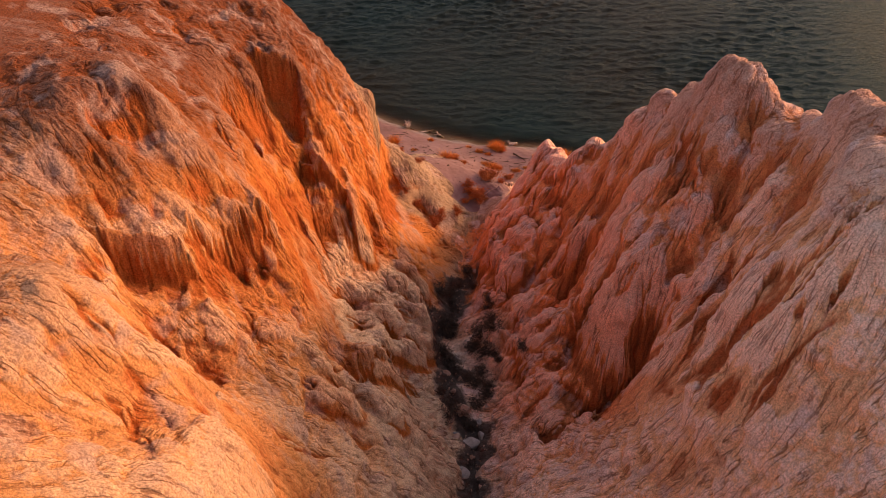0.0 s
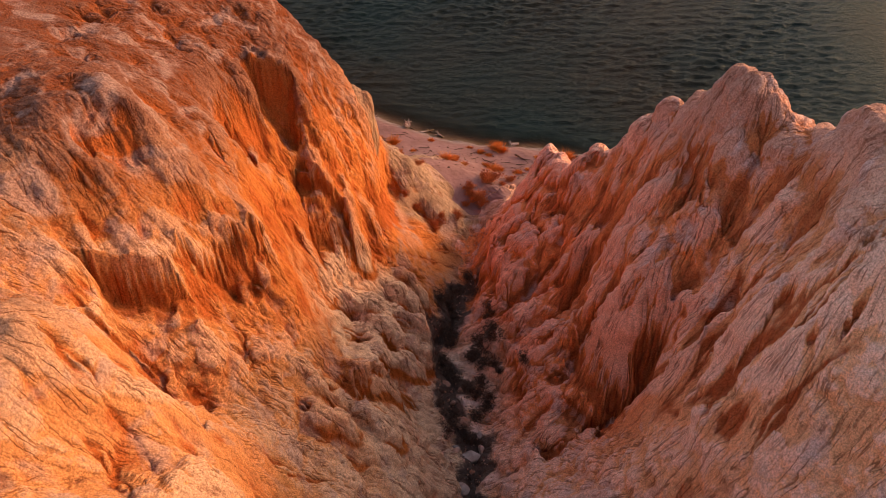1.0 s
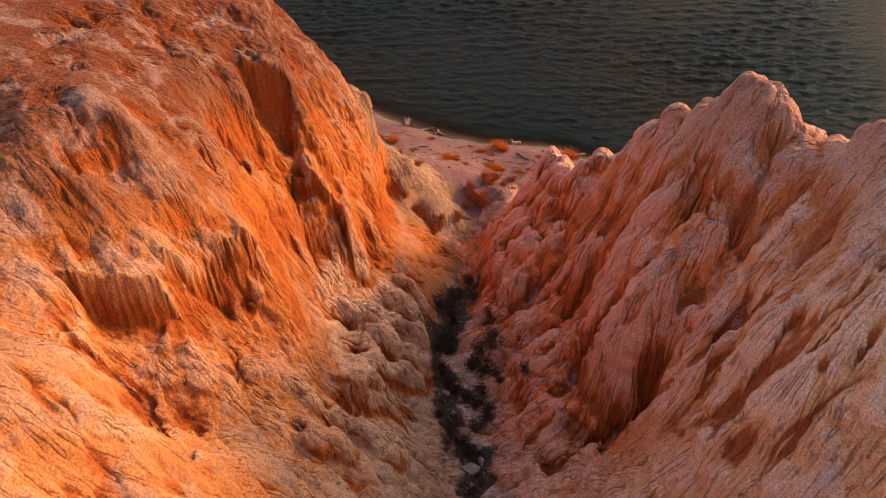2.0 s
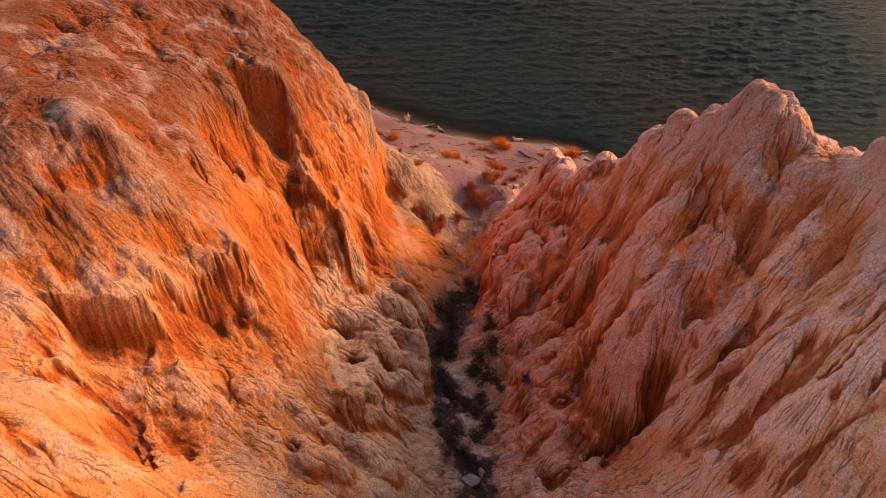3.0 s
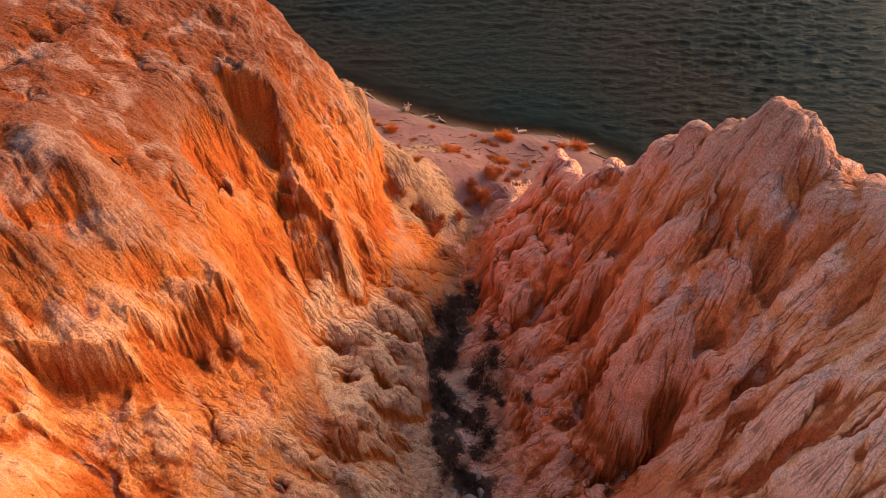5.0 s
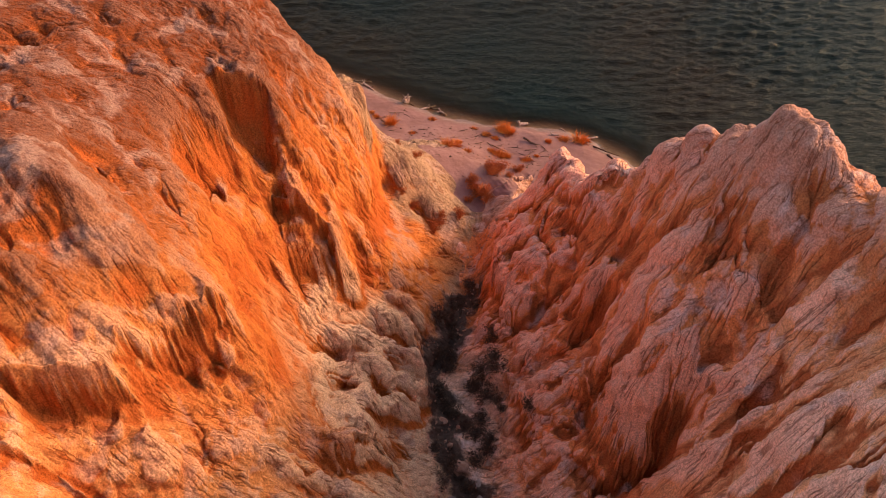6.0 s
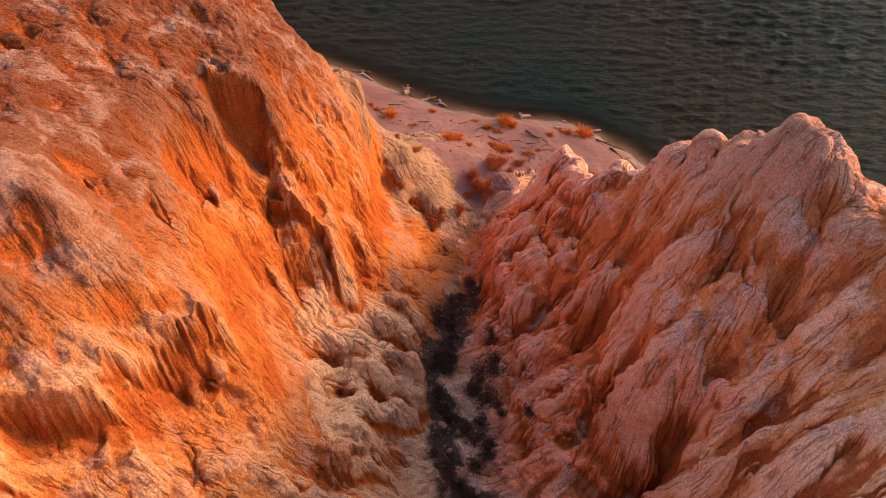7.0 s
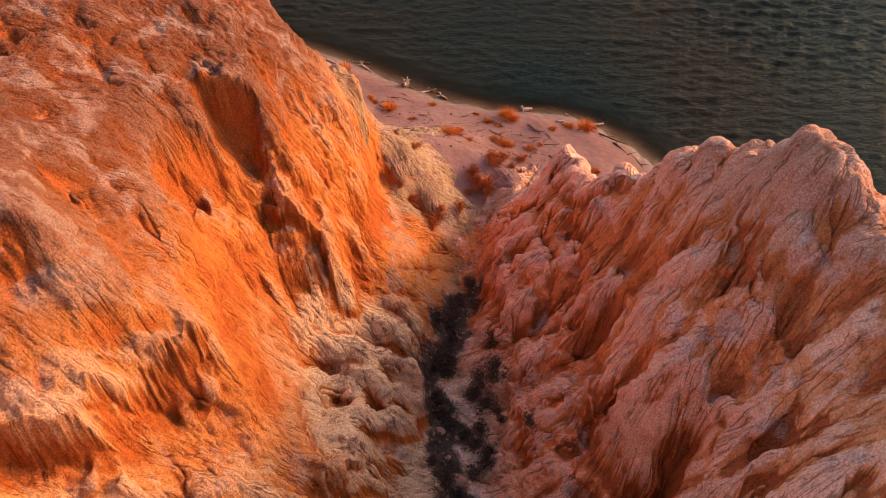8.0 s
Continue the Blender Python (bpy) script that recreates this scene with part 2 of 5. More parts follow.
line("fan", (-5.5, 77.6, 6.8), (-4.7, 66.4, 10.9), (-3.1, 70.9, 7.1))
line("fan_b", (1.4, 73.7, 2.7))
line("fan_low", (-0.6, 67.3, 5.1))
line("tongue", (-7.4, 57.1, 14.2), (-5.2, 57.5, 11.8), (-2.7, 59.2, 9.0), (-1.9, 61.5, 8.0))
line("ledge_a", (-3.5, 59.2, 10.4))
line("ledge_b", (-5.0, 52.3, 12.2), (-3.3, 54.5, 10.3))
line("ledge_b_b", (-1.7, 53.1, 7.9))
line("ledge_c", (-1.6, 48.8, 8.5))
line("west_dome", (-20.7, 59.8, 35.7), (-19.0, 53.8, 36.6), (-15.8, 50.2, 34.9), (-12.5, 46.0, 33.6))
line("west_dome_b", (-23.7, 59.8, 36.9))
line("west_dome_b_b", (-16.3, 45.2, 39.5), (-16.2, 43.2, 37.9), (-15.8, 40.6, 36.4))
line("west_shoulder", (-23.4, 56.5, 37.6), (-18.5, 63.5, 34.0), (-15.9, 65.3, 31.9))
line("west_slope", (-13.6, 51.2, 32.7), (-12.9, 58.6, 25.6))
line("west_slope_b", (-10.9, 53.3, 22.2), (-9.5, 57.4, 18.1))
line("west_low", (-10.6, 62.1, 23.5), (-10.5, 59.2, 21.4), (-7.3, 59.2, 17.4))
line("mid_slope", (-14.1, 38.0, 30.8), (-12.4, 40.9, 28.9))
line("mid_slope_b", (-9.1, 46.6, 23.6), (-8.0, 50.0, 16.8))
line("mid_low", (-14.6, 36.5, 30.4))
line("mid_low_b", (-9.2, 42.7, 24.5))
line("shade_slope", (-13.3, 34.4, 29.4), (-9.5, 36.5, 24.8), (-9.8, 38.8, 25.4), (-8.0, 41.5, 22.9))
line("shade_low", (-7.6, 38.6, 22.9), (-5.9, 42.4, 18.0), (-4.8, 44.6, 17.1))
line("shade_creek", (-4.3, 36.5, 19.0), (-3.0, 40.2, 16.1), (-3.3, 41.9, 17.0))
line("near_groove", (-15.9, 34.7, 33.2), (-14.8, 35.6, 31.2))
line("near_step", (-17.5, 41.6, 39.7), (-17.6, 39.6, 37.6), (-17.3, 37.0, 36.2))
line("near_saddle", (-19.5, 35.0, 38.0), (-17.8, 33.6, 36.2), (-16.2, 34.6, 34.0))
line("near_crest", (-16.6, 29.5, 41.8), (-14.4, 30.2, 40.0), (-13.1, 27.6, 41.0))
line("near_ridge", (-14.2, 30.0, 39.5), (-13.0, 29.0, 38.6))
line("near_back", (-12.9, 24.0, 42.0), (-12.4, 21.4, 41.4))
line("near_front", (-11.2, 23.4, 39.4))
line("creek", (2.3, 47.3, 5.3), (0.8, 51.8, 6.1), (-0.0, 55.7, 5.0), (-0.5, 60.0, 3.9), (0.8, 63.7, 3.4), (2.3, 69.3, 1.9), (3.5, 76.4, 2.1))
line("beach_line", (3.5, 79.2, 2.5), (0.7, 79.5, 3.2), (-1.2, 79.7, 5.2))
line("beach_mid", (5.8, 78.6, 4.2), (6.0, 86.0, 1.6), (8.2, 86.2, 1.5), (9.4, 88.9, 1.1))
line("beach_low", (-2.7, 88.0, 2.3), (4.0, 90.1, 1.0), (6.1, 91.3, 1.0))
line("beach_up", (-4.7, 83.8, 5.2), (-1.5, 84.9, 4.3), (2.3, 83.6, 3.7), (2.8, 81.4, 3.5))
knots("west_upper_near", (-14.3, 25.7, 44.7), (-13.3, 25.0, 43.2), (-12.5, 23.3, 41.5), (-13.8, 23.0, 43.7), (-13.5, 20.8, 42.4))
knots("west_upper_near_b", (-12.5, 26.6, 41.4), (-11.4, 25.5, 39.3), (-10.3, 26.9, 36.9), (-11.0, 27.2, 38.6))
knots("west_upper_near_c", (-17.7, 43.8, 41.1), (-17.1, 42.7, 38.7), (-16.4, 40.9, 37.6), (-17.9, 40.2, 38.7), (-18.0, 38.6, 37.5), (-17.5, 37.8, 36.2), (-15.2, 38.1, 31.7))
knots("west_upper_inner", (-16.5, 44.6, 39.1))
knots("west_upper_near_d", (-9.8, 23.9, 38.7))
knots("west_upper_inner_b", (-18.8, 50.4, 38.1))
knots("west_upper_inner_c", (-21.4, 53.1, 37.8))
knots("east_upper_inner", (20.7, 46.4, 36.6), (19.6, 46.9, 33.7), (19.2, 47.4, 33.6), (17.9, 46.7, 29.6), (17.5, 48.3, 31.5), (17.7, 48.3, 32.4), (18.6, 49.3, 33.3))
knots("east_middle_near", (18.5, 37.8, 36.6), (16.1, 38.9, 30.7), (15.7, 38.6, 29.4), (14.8, 39.2, 23.5), (15.2, 40.4, 24.6), (14.7, 41.2, 25.8), (13.7, 42.3, 22.0))
knots("west_upper_seaward", (-23.4, 58.6, 36.5), (-20.8, 59.3, 36.1), (-19.2, 58.2, 34.9))
knots("east_middle_inner", (17.5, 54.0, 36.1), (15.7, 54.2, 32.0), (15.9, 52.6, 29.9), (13.8, 53.5, 27.2), (11.9, 52.7, 22.9), (12.0, 52.2, 22.5), (9.7, 52.0, 16.8))
knots("east_middle_near_b", (20.2, 44.0, 35.9), (18.8, 44.0, 32.6), (18.8, 44.4, 33.4), (17.7, 42.4, 30.9), (17.3, 42.4, 28.8), (16.5, 43.2, 27.2), (15.0, 45.3, 24.4))
knots("east_upper_near", (18.4, 33.2, 35.1), (17.1, 33.0, 32.1), (16.8, 34.4, 34.5), (15.6, 36.4, 27.9))
knots("east_upper_inner_b", (20.9, 50.2, 35.1), (19.2, 49.8, 34.7), (17.2, 50.0, 33.3), (17.3, 52.0, 34.7))
knots("east_upper_near_b", (20.1, 42.3, 34.5), (19.2, 42.0, 32.8))
knots("west_upper_seaward_b", (-18.9, 62.2, 34.1))
knots("east_upper_near_c", (18.7, 31.8, 32.9), (19.2, 30.3, 31.5))
knots("west_upper_inner_d", (-13.8, 52.0, 32.8))
knots("west_middle_near", (-12.8, 43.2, 32.3), (-12.5, 42.2, 28.2), (-10.5, 43.3, 26.7), (-8.8, 44.6, 24.0), (-7.2, 44.1, 20.3), (-5.4, 43.7, 18.5), (-5.3, 43.8, 18.4))
knots("west_middle_near_b", (-13.5, 41.1, 32.2), (-13.8, 38.9, 31.2), (-12.8, 38.3, 30.1), (-12.2, 37.3, 28.3), (-13.6, 36.6, 29.8), (-15.1, 36.8, 30.8))
knots("west_upper_seaward_c", (-16.6, 65.5, 32.2))
knots("west_middle_inner", (-14.6, 57.6, 31.6), (-13.5, 57.0, 25.3), (-13.3, 56.4, 28.1), (-13.7, 55.6, 29.2), (-12.2, 55.6, 24.9), (-9.4, 54.9, 16.8), (-8.7, 55.0, 15.4))
knots("west_upper_inner_e", (-12.1, 48.3, 31.3))
knots("west_middle_inner_b", (-11.1, 45.0, 30.8), (-10.1, 45.7, 27.7))
knots("west_middle_seaward", (-13.7, 61.4, 30.8), (-13.3, 60.2, 29.9), (-12.7, 59.4, 25.3), (-11.6, 60.4, 24.0), (-9.9, 61.6, 22.9), (-8.7, 61.2, 21.7), (-7.7, 60.3, 18.6))
knots("west_middle_seaward_b", (-13.4, 67.0, 30.7))
knots("east_middle_seaward", (15.9, 59.7, 29.8), (14.4, 61.6, 27.0), (12.9, 61.0, 23.0), (12.0, 61.0, 19.7), (11.5, 64.0, 19.7), (10.0, 64.4, 18.2), (9.5, 64.3, 15.3))
knots("west_middle_near_c", (-10.7, 39.1, 27.0), (-9.4, 40.5, 25.6), (-8.9, 38.4, 24.5), (-7.1, 37.2, 22.4), (-4.8, 38.7, 19.1), (-5.1, 40.8, 18.1))
knots("east_middle_inner_b", (13.7, 51.1, 25.8))
knots("west_middle_seaward_c", (-12.8, 62.6, 25.6), (-12.4, 62.2, 24.9))
knots("east_lower_inner", (14.6, 46.9, 25.1), (14.1, 46.4, 23.1), (13.9, 46.0, 18.2), (12.4, 45.4, 15.4), (10.9, 46.8, 16.5), (10.0, 47.8, 15.7), (10.1, 48.0, 18.6))
knots("east_middle_inner_c", (13.6, 47.4, 24.9), (12.7, 47.5, 24.7), (12.4, 46.7, 21.4))
knots("west_middle_near_d", (-8.1, 42.4, 22.8))
knots("west_lower_inner", (-11.1, 58.4, 22.7), (-9.9, 58.1, 19.2), (-8.4, 58.6, 18.0), (-7.4, 57.8, 14.7), (-8.5, 56.8, 15.7), (-8.2, 55.9, 14.8), (-6.8, 56.0, 13.2))
knots("west_lower_seaward", (-8.6, 69.6, 21.9), (-5.7, 68.4, 15.5), (-3.8, 66.5, 9.6), (-3.7, 64.0, 9.6), (-2.0, 63.3, 7.7))
knots("west_lower_seaward_b", (-9.4, 59.9, 21.2), (-7.2, 60.3, 18.1), (-6.7, 59.4, 15.4))
knots("west_lower_seaward_c", (-6.5, 72.1, 18.7))
knots("east_lower_seaward", (10.4, 58.3, 17.9), (9.2, 57.9, 13.3), (7.7, 58.3, 10.2), (5.8, 58.9, 9.4), (5.4, 61.2, 8.4), (6.2, 61.8, 10.1), (7.9, 64.2, 12.8))
knots("east_lower_near", (12.3, 41.7, 17.6))
knots("west_lower_inner_b", (-7.9, 49.1, 17.6))
knots("west_lower_inner_c", (-5.2, 46.9, 16.1), (-3.5, 47.0, 14.6), (-3.4, 47.4, 10.6), (-2.3, 49.0, 9.0))
knots("east_lower_seaward_b", (11.0, 69.8, 16.1))
knots("east_lower_seaward_c", (9.4, 73.2, 15.4), (7.8, 71.2, 12.9))
knots("west_lower_inner_d", (-3.5, 45.5, 15.2), (-4.4, 48.5, 15.1), (-4.6, 50.5, 12.6), (-2.5, 52.6, 9.4), (-2.2, 52.8, 9.4), (-1.3, 55.4, 7.7), (-0.9, 55.8, 7.8))
knots("east_lower_inner_b", (10.6, 56.5, 14.2))
knots("east_lower_inner_c", (9.8, 49.7, 14.1), (7.8, 49.3, 12.2), (6.3, 50.5, 10.8))
knots("east_lower_seaward_d", (9.1, 61.9, 13.7))
knots("west_lower_inner_e", (-6.6, 56.1, 12.8), (-4.9, 54.4, 12.3), (-4.9, 54.3, 12.4), (-6.7, 53.4, 12.2))
knots("east_lower_inner_d", (8.8, 53.1, 12.8))
knots("west_lower_seaward_d", (-5.2, 64.2, 12.7))
knots("east_lower_inner_e", (6.9, 45.6, 11.0))
knots("east_lower_seaward_e", (5.5, 68.0, 10.8), (4.7, 67.3, 9.0))
knots("west_lower_inner_f", (-3.4, 56.6, 10.8), (-2.6, 55.7, 9.3), (-1.5, 56.6, 9.7))
knots("east_lower_inner_f", (6.5, 56.3, 9.2), (5.4, 54.7, 9.1))
knots("west_lower_seaward_e", (-4.6, 81.5, 8.3))
knots("west_lower_seaward_f", (-2.4, 78.7, 5.8))
knots("west_lower_seaward_g", (-1.3, 73.6, 4.3))
# the two scars: brow and foot of each bare wall
line("scar_rim", (-13.7, 63.6, 30.9), (-12.5, 63.9, 30.4), (-11.7, 64.1, 29.8))
line("scar_foot", (-13.1, 62.7, 26.4), (-12.4, 62.9, 25.8), (-11.5, 63.0, 25.4))
line("scar_wing", (-11.1, 64.4, 29.6), (-10.8, 63.7, 28.2), (-10.6, 63.1, 26.4), (-10.4, 62.6, 24.6))
line("scar2_rim", (-18.0, 37.9, 36.6), (-17.4, 38.1, 36.1), (-16.7, 38.3, 35.7), (-15.7, 38.7, 35.2), (-14.9, 39.1, 34.8), (-14.1, 39.5, 34.2))
line("scar2_foot", (-16.6, 37.3, 32.4), (-16.0, 37.8, 31.9), (-15.2, 38.2, 31.6), (-14.4, 38.8, 31.3), (-13.8, 39.2, 31.1))
line("scar2_wing", (-13.6, 41.3, 32.4), (-12.9, 43.1, 32.4), (-12.0, 44.0, 31.9), (-11.2, 45.1, 31.0), (-10.6, 46.0, 30.0))
line("scar2_wing_foot", (-13.2, 40.4, 30.4), (-12.6, 42.0, 28.6), (-11.6, 42.9, 28.0), (-10.8, 43.6, 27.1))
# sea side of the eastern ridge, plateau, upper valley and shore, closing the land where it is out of sight
line("east_back", (12.4, 73.0, 8.5), (15.3, 69.3, 11.5), (18.5, 66.0, 17.0), (22.0, 60.0, 22.0), (25.0, 55.5, 24.0), (28.0, 50.0, 28.0), (34.0, 44.0, 30.0))
line("east_toe", (9.5, 78.5, 3.6), (14.0, 76.0, 4.2), (20.0, 72.0, 5.0), (27.0, 66.0, 5.0), (36.0, 60.0, 5.0), (50.0, 56.0, 5.0))
line("rim_east", (21.5, 41.5, 39.4), (26.0, 38.0, 41.0), (34.0, 30.0, 42.0), (50.0, 25.0, 42.0))
line("near_east", (21.0, 24.0, 33.0), (22.0, 15.0, 36.0), (24.0, 0.0, 42.0))
line("flank_east", (13.6, 33.6, 21.3), (12.5, 26.0, 21.0), (12.0, 14.0, 26.0), (12.0, 0.0, 33.0))
line("upper_creek", (2.6, 44.0, 5.9), (2.0, 40.0, 7.2), (1.5, 33.0, 9.8), (1.2, 24.0, 13.5), (1.0, 12.0, 19.0), (0.5, -4.0, 28.0), (0.0, -25.0, 38.0))
line("bank_west", (-0.6, 42.0, 11.0), (-1.6, 36.0, 14.5), (-2.6, 28.0, 18.5))
line("bank_east", (5.2, 40.0, 10.6), (6.0, 33.0, 14.0), (6.5, 24.0, 18.0))
line("flank_west", (-7.0, 32.4, 23.1), (-5.5, 26.0, 23.5), (-6.0, 14.0, 28.0), (-8.0, 0.0, 34.0))
line("near_edge", (-8.5, 24.6, 37.3), (-7.9, 24.2, 36.4), (-7.2, 21.0, 36.0), (-7.6, 14.0, 37.0))
line("near_top", (-15.6, 26.5, 44.6), (-17.0, 20.0, 46.0), (-15.0, 12.0, 45.0), (-14.0, 0.0, 45.0))
line("west_top", (-20.5, 30.0, 42.5), (-24.0, 26.0, 46.0), (-32.0, 20.0, 47.0), (-50.0, 15.0, 47.0))
line("west_plateau", (-22.0, 44.0, 40.5), (-28.0, 50.0, 40.0), (-36.0, 52.0, 41.0), (-55.0, 52.0, 42.0))
line("west_seaward", (-24.0, 66.0, 35.0), (-30.0, 70.0, 35.0), (-38.0, 72.0, 36.0), (-55.0, 72.0, 37.0))
line("sea_cliff", (-14.5, 73.0, 30.0), (-18.0, 77.0, 31.5), (-23.0, 80.0, 32.0), (-30.0, 83.0, 32.0), (-55.0, 85.0, 33.0))
line("sea_cliff_toe", (-6.8, 87.5, 3.0), (-9.3, 90.5, 3.0), (-13.0, 93.5, 3.0), (-20.0, 97.0, 4.0), (-30.0, 99.0, 4.0), (-55.0, 101.0, 4.0))
line("sea_cliff_mid", (-8.9, 85.0, 8.5), (-12.0, 87.0, 11.5), (-18.0, 90.5, 14.0), (-28.0, 93.0, 14.0))
line("berm", (-12.4, 98.4, 0.7), (-10.2, 97.5, 0.7), (-6.0, 95.0, 0.7), (-1.3, 92.5, 0.6), (3.7, 91.2, 0.7), (8.3, 90.9, 0.7), (11.2, 90.3, 0.7), (14.3, 88.6, 0.7), (16.6, 86.6, 0.7))
line("shore", (-45.0, 107.6, 0.0), (-20.0, 103.8, 0.0), (-11.5, 100.1, 0.0), (-9.5, 99.0, 0.0), (-5.3, 96.6, 0.0), (-0.6, 94.0, 0.0), (4.0, 92.7, 0.0), (8.5, 92.4, 0.0), (11.9, 91.9, 0.0), (15.1, 90.2, 0.0), (17.7, 88.0, 0.0), (19.4, 85.8, 0.0), (22.0, 82.6, 0.0), (28.0, 76.5, 0.0), (38.0, 70.5, 0.0), (60.0, 66.5, 0.0))
line("shoal", (-45.0, 119.0, -2.2), (-15.0, 113.0, -2.2), (8.0, 103.0, -2.2), (22.0, 97.0, -2.2), (36.0, 84.0, -2.2), (60.0, 78.0, -2.2))
line("spit", (12.5, 84.5, 1.6), (14.5, 81.0, 2.2), (17.0, 79.5, 1.8))
line("cheek", (4.1, 67.3, 9.2), (5.0, 66.8, 9.3), (4.9, 64.7, 9.5))
line("cheek_foot", (3.2, 68.6, 2.8), (3.3, 66.0, 3.8), (3.2, 64.2, 4.6))
line("outer_rib_top", (-5.7, 70.0, 15.2), (-5.9, 66.0, 14.2))
line("nose_top", (-9.3, 79.2, 16.2), (-7.8, 78.6, 16.4), (-6.7, 78.0, 17.2))
line("nose_front", (-9.4, 82.6, 14.2), (-7.6, 81.6, 14.2), (-6.6, 79.6, 14.6))
line("knee_body", (10.1, 71.2, 16.0), (10.6, 69.4, 16.4))
line("knee_back", (11.0, 73.6, 12.0), (11.8, 71.2, 13.0), (12.6, 69.2, 14.5), (14.0, 66.4, 17.5))


def samples(step=1.1):
    """Points spread evenly along the lines of the land."""
    got = []
    for _, n in LAND:
        for a, b in zip(n[:-1], n[1:]):
            k = max(1, int(np.linalg.norm((b - a)[:2]) / step))
            k = min(k, 9)
            got.extend(a + (b - a) * (i / k) for i in range(k))
        got.append(n[-1])
    return np.array(got + [np.array(k, float) for k in KNOTS])


def kernel(r2):
    return np.sqrt(r2 + np.float32(0.09))


def smooth(a, b, v):
    s = np.clip((v - a) / (b - a), 0, 1)
    return s * s * (3 - 2 * s)


def land_height(x, y):
    """The bare height of the land over the plan, without its fine relief."""
    x, y = np.asarray(x, np.float32), np.asarray(y, np.float32)
    shape, x, y = x.shape, x.ravel(), y.ravel()
    z = np.empty(len(x), np.float32)
    px, py, w = XY[:, 0].astype(np.float32), XY[:, 1].astype(np.float32), WEIGHTS[:_n].astype(np.float32)
    for i in range(0, len(x), 20000):
        s = slice(i, i + 20000)
        z[s] = kernel((x[s, None] - px) ** 2 + (y[s, None] - py) ** 2) @ w
    z += (WEIGHTS[_n] + WEIGHTS[_n + 1] * x + WEIGHTS[_n + 2] * y).astype(np.float32)
    coast = y - np.where(x < 0, 84.0, 84 - 0.35 * np.minimum(x, 80))
    far = 42 * smooth(10, -14, coast) - 5 * smooth(8, 40, coast)
    away = np.maximum(np.maximum(np.abs(x) - 34, 8 - y), y - 112)
    f = smooth(0, 22, away)
    return (z * (1 - f) + far * f).reshape(shape)

# Grooves and clefts cut into that surface: depth, half width, and the way they run over the plan.
GROOVES = []


def groove(kind, depth, width, *way):
    GROOVES.append((depth, width, np.array(way, float)))


groove("top_pocket", 1.3, 1.0, (-23.7, 54.8), (-23.0, 55.0), (-22.7, 55.6), (-22.4, 56.2))
groove("top_hollow", 0.6, 0.8, (-22.3, 55.9), (-21.9, 56.3), (-21.7, 57.1))
groove("top_cleft", 1.0, 0.9, (-24.0, 59.8), (-23.1, 59.4), (-22.0, 58.8), (-20.7, 58.6))
groove("top_cleft_b", 0.8, 0.9, (-23.5, 62.6), (-22.4, 60.8), (-21.6, 59.8))
groove("shelf_hollow", 0.7, 0.8, (-20.9, 51.1), (-20.8, 51.9), (-20.8, 53.2))
groove("shelf_crease", 0.5, 0.8, (-22.7, 52.2), (-21.9, 52.3), (-20.8, 51.9))
groove("shelf_lip", 0.5, 0.7, (-19.7, 53.8), (-19.0, 54.5), (-18.3, 55.6))
groove("brow_hole", 0.7, 0.6, (-15.6, 68.1), (-15.1, 67.7), (-14.6, 68.1))
groove("band_crease", 0.7, 0.8, (-20.8, 65.0), (-19.5, 63.3), (-18.9, 63.2), (-17.2, 62.2))
groove("band_crease_b", 0.6, 0.7, (-19.4, 61.3), (-18.1, 60.5), (-17.3, 59.2), (-16.2, 59.1))
groove("brow_crease", 0.6, 0.6, (-15.8, 59.9), (-14.9, 60.0), (-14.2, 60.3), (-13.6, 61.2))
groove("brow_crease_b", 0.6, 0.6, (-17.0, 63.9), (-15.9, 61.8), (-15.0, 60.9), (-14.3, 63.3))
groove("dome_gully", 1.1, 1.3, (-20.5, 47.6), (-18.9, 45.6), (-17.8, 43.8), (-17.3, 43.3), (-16.9, 42.8))
groove("dome_gully_b", 0.8, 1.0, (-19.0, 43.4), (-18.3, 42.8), (-17.7, 42.2), (-16.9, 41.5))
groove("dome_gully_c", 0.7, 1.0, (-16.8, 44.7), (-16.3, 44.3), (-15.8, 43.7), (-15.2, 43.1))
groove("slope_crease", 0.8, 0.9, (-18.3, 51.0), (-17.2, 50.5), (-16.5, 50.0), (-15.4, 48.9))
groove("slope_crease_b", 0.8, 0.9, (-16.8, 53.5), (-15.9, 52.5), (-15.3, 51.8), (-14.6, 50.9))
groove("slope_crease_c", 0.8, 0.9, (-14.9, 52.5), (-14.0, 51.1), (-13.4, 50.4), (-12.7, 49.5))
groove("slope_crease_d", 0.7, 0.8, (-14.4, 43.4), (-14.0, 43.1), (-13.6, 42.8))
groove("slope_crease_e", 0.6, 0.8, (-13.0, 44.8), (-12.5, 44.5), (-12.2, 44.2))
groove("slope_crease_f", 0.6, 0.9, (-16.0, 41.5), (-15.6, 40.9), (-15.3, 40.1), (-15.3, 39.1))
groove("slope_crease_g", 0.7, 0.9, (-18.3, 39.7), (-17.7, 39.3), (-17.2, 38.7), (-16.8, 38.4))
groove("slope_crease_h", 0.6, 0.8, (-18.8, 41.7), (-18.0, 41.0), (-17.5, 40.6), (-16.8, 40.2))
groove("flute_gully", 1.0, 1.1, (-14.8, 58.5), (-14.4, 57.5), (-14.2, 57.1), (-13.1, 54.6), (-12.7, 54.1))
groove("flute_gully_b", 0.7, 0.8, (-13.4, 60.1), (-13.2, 59.7), (-12.9, 59.4), (-12.3, 58.4))
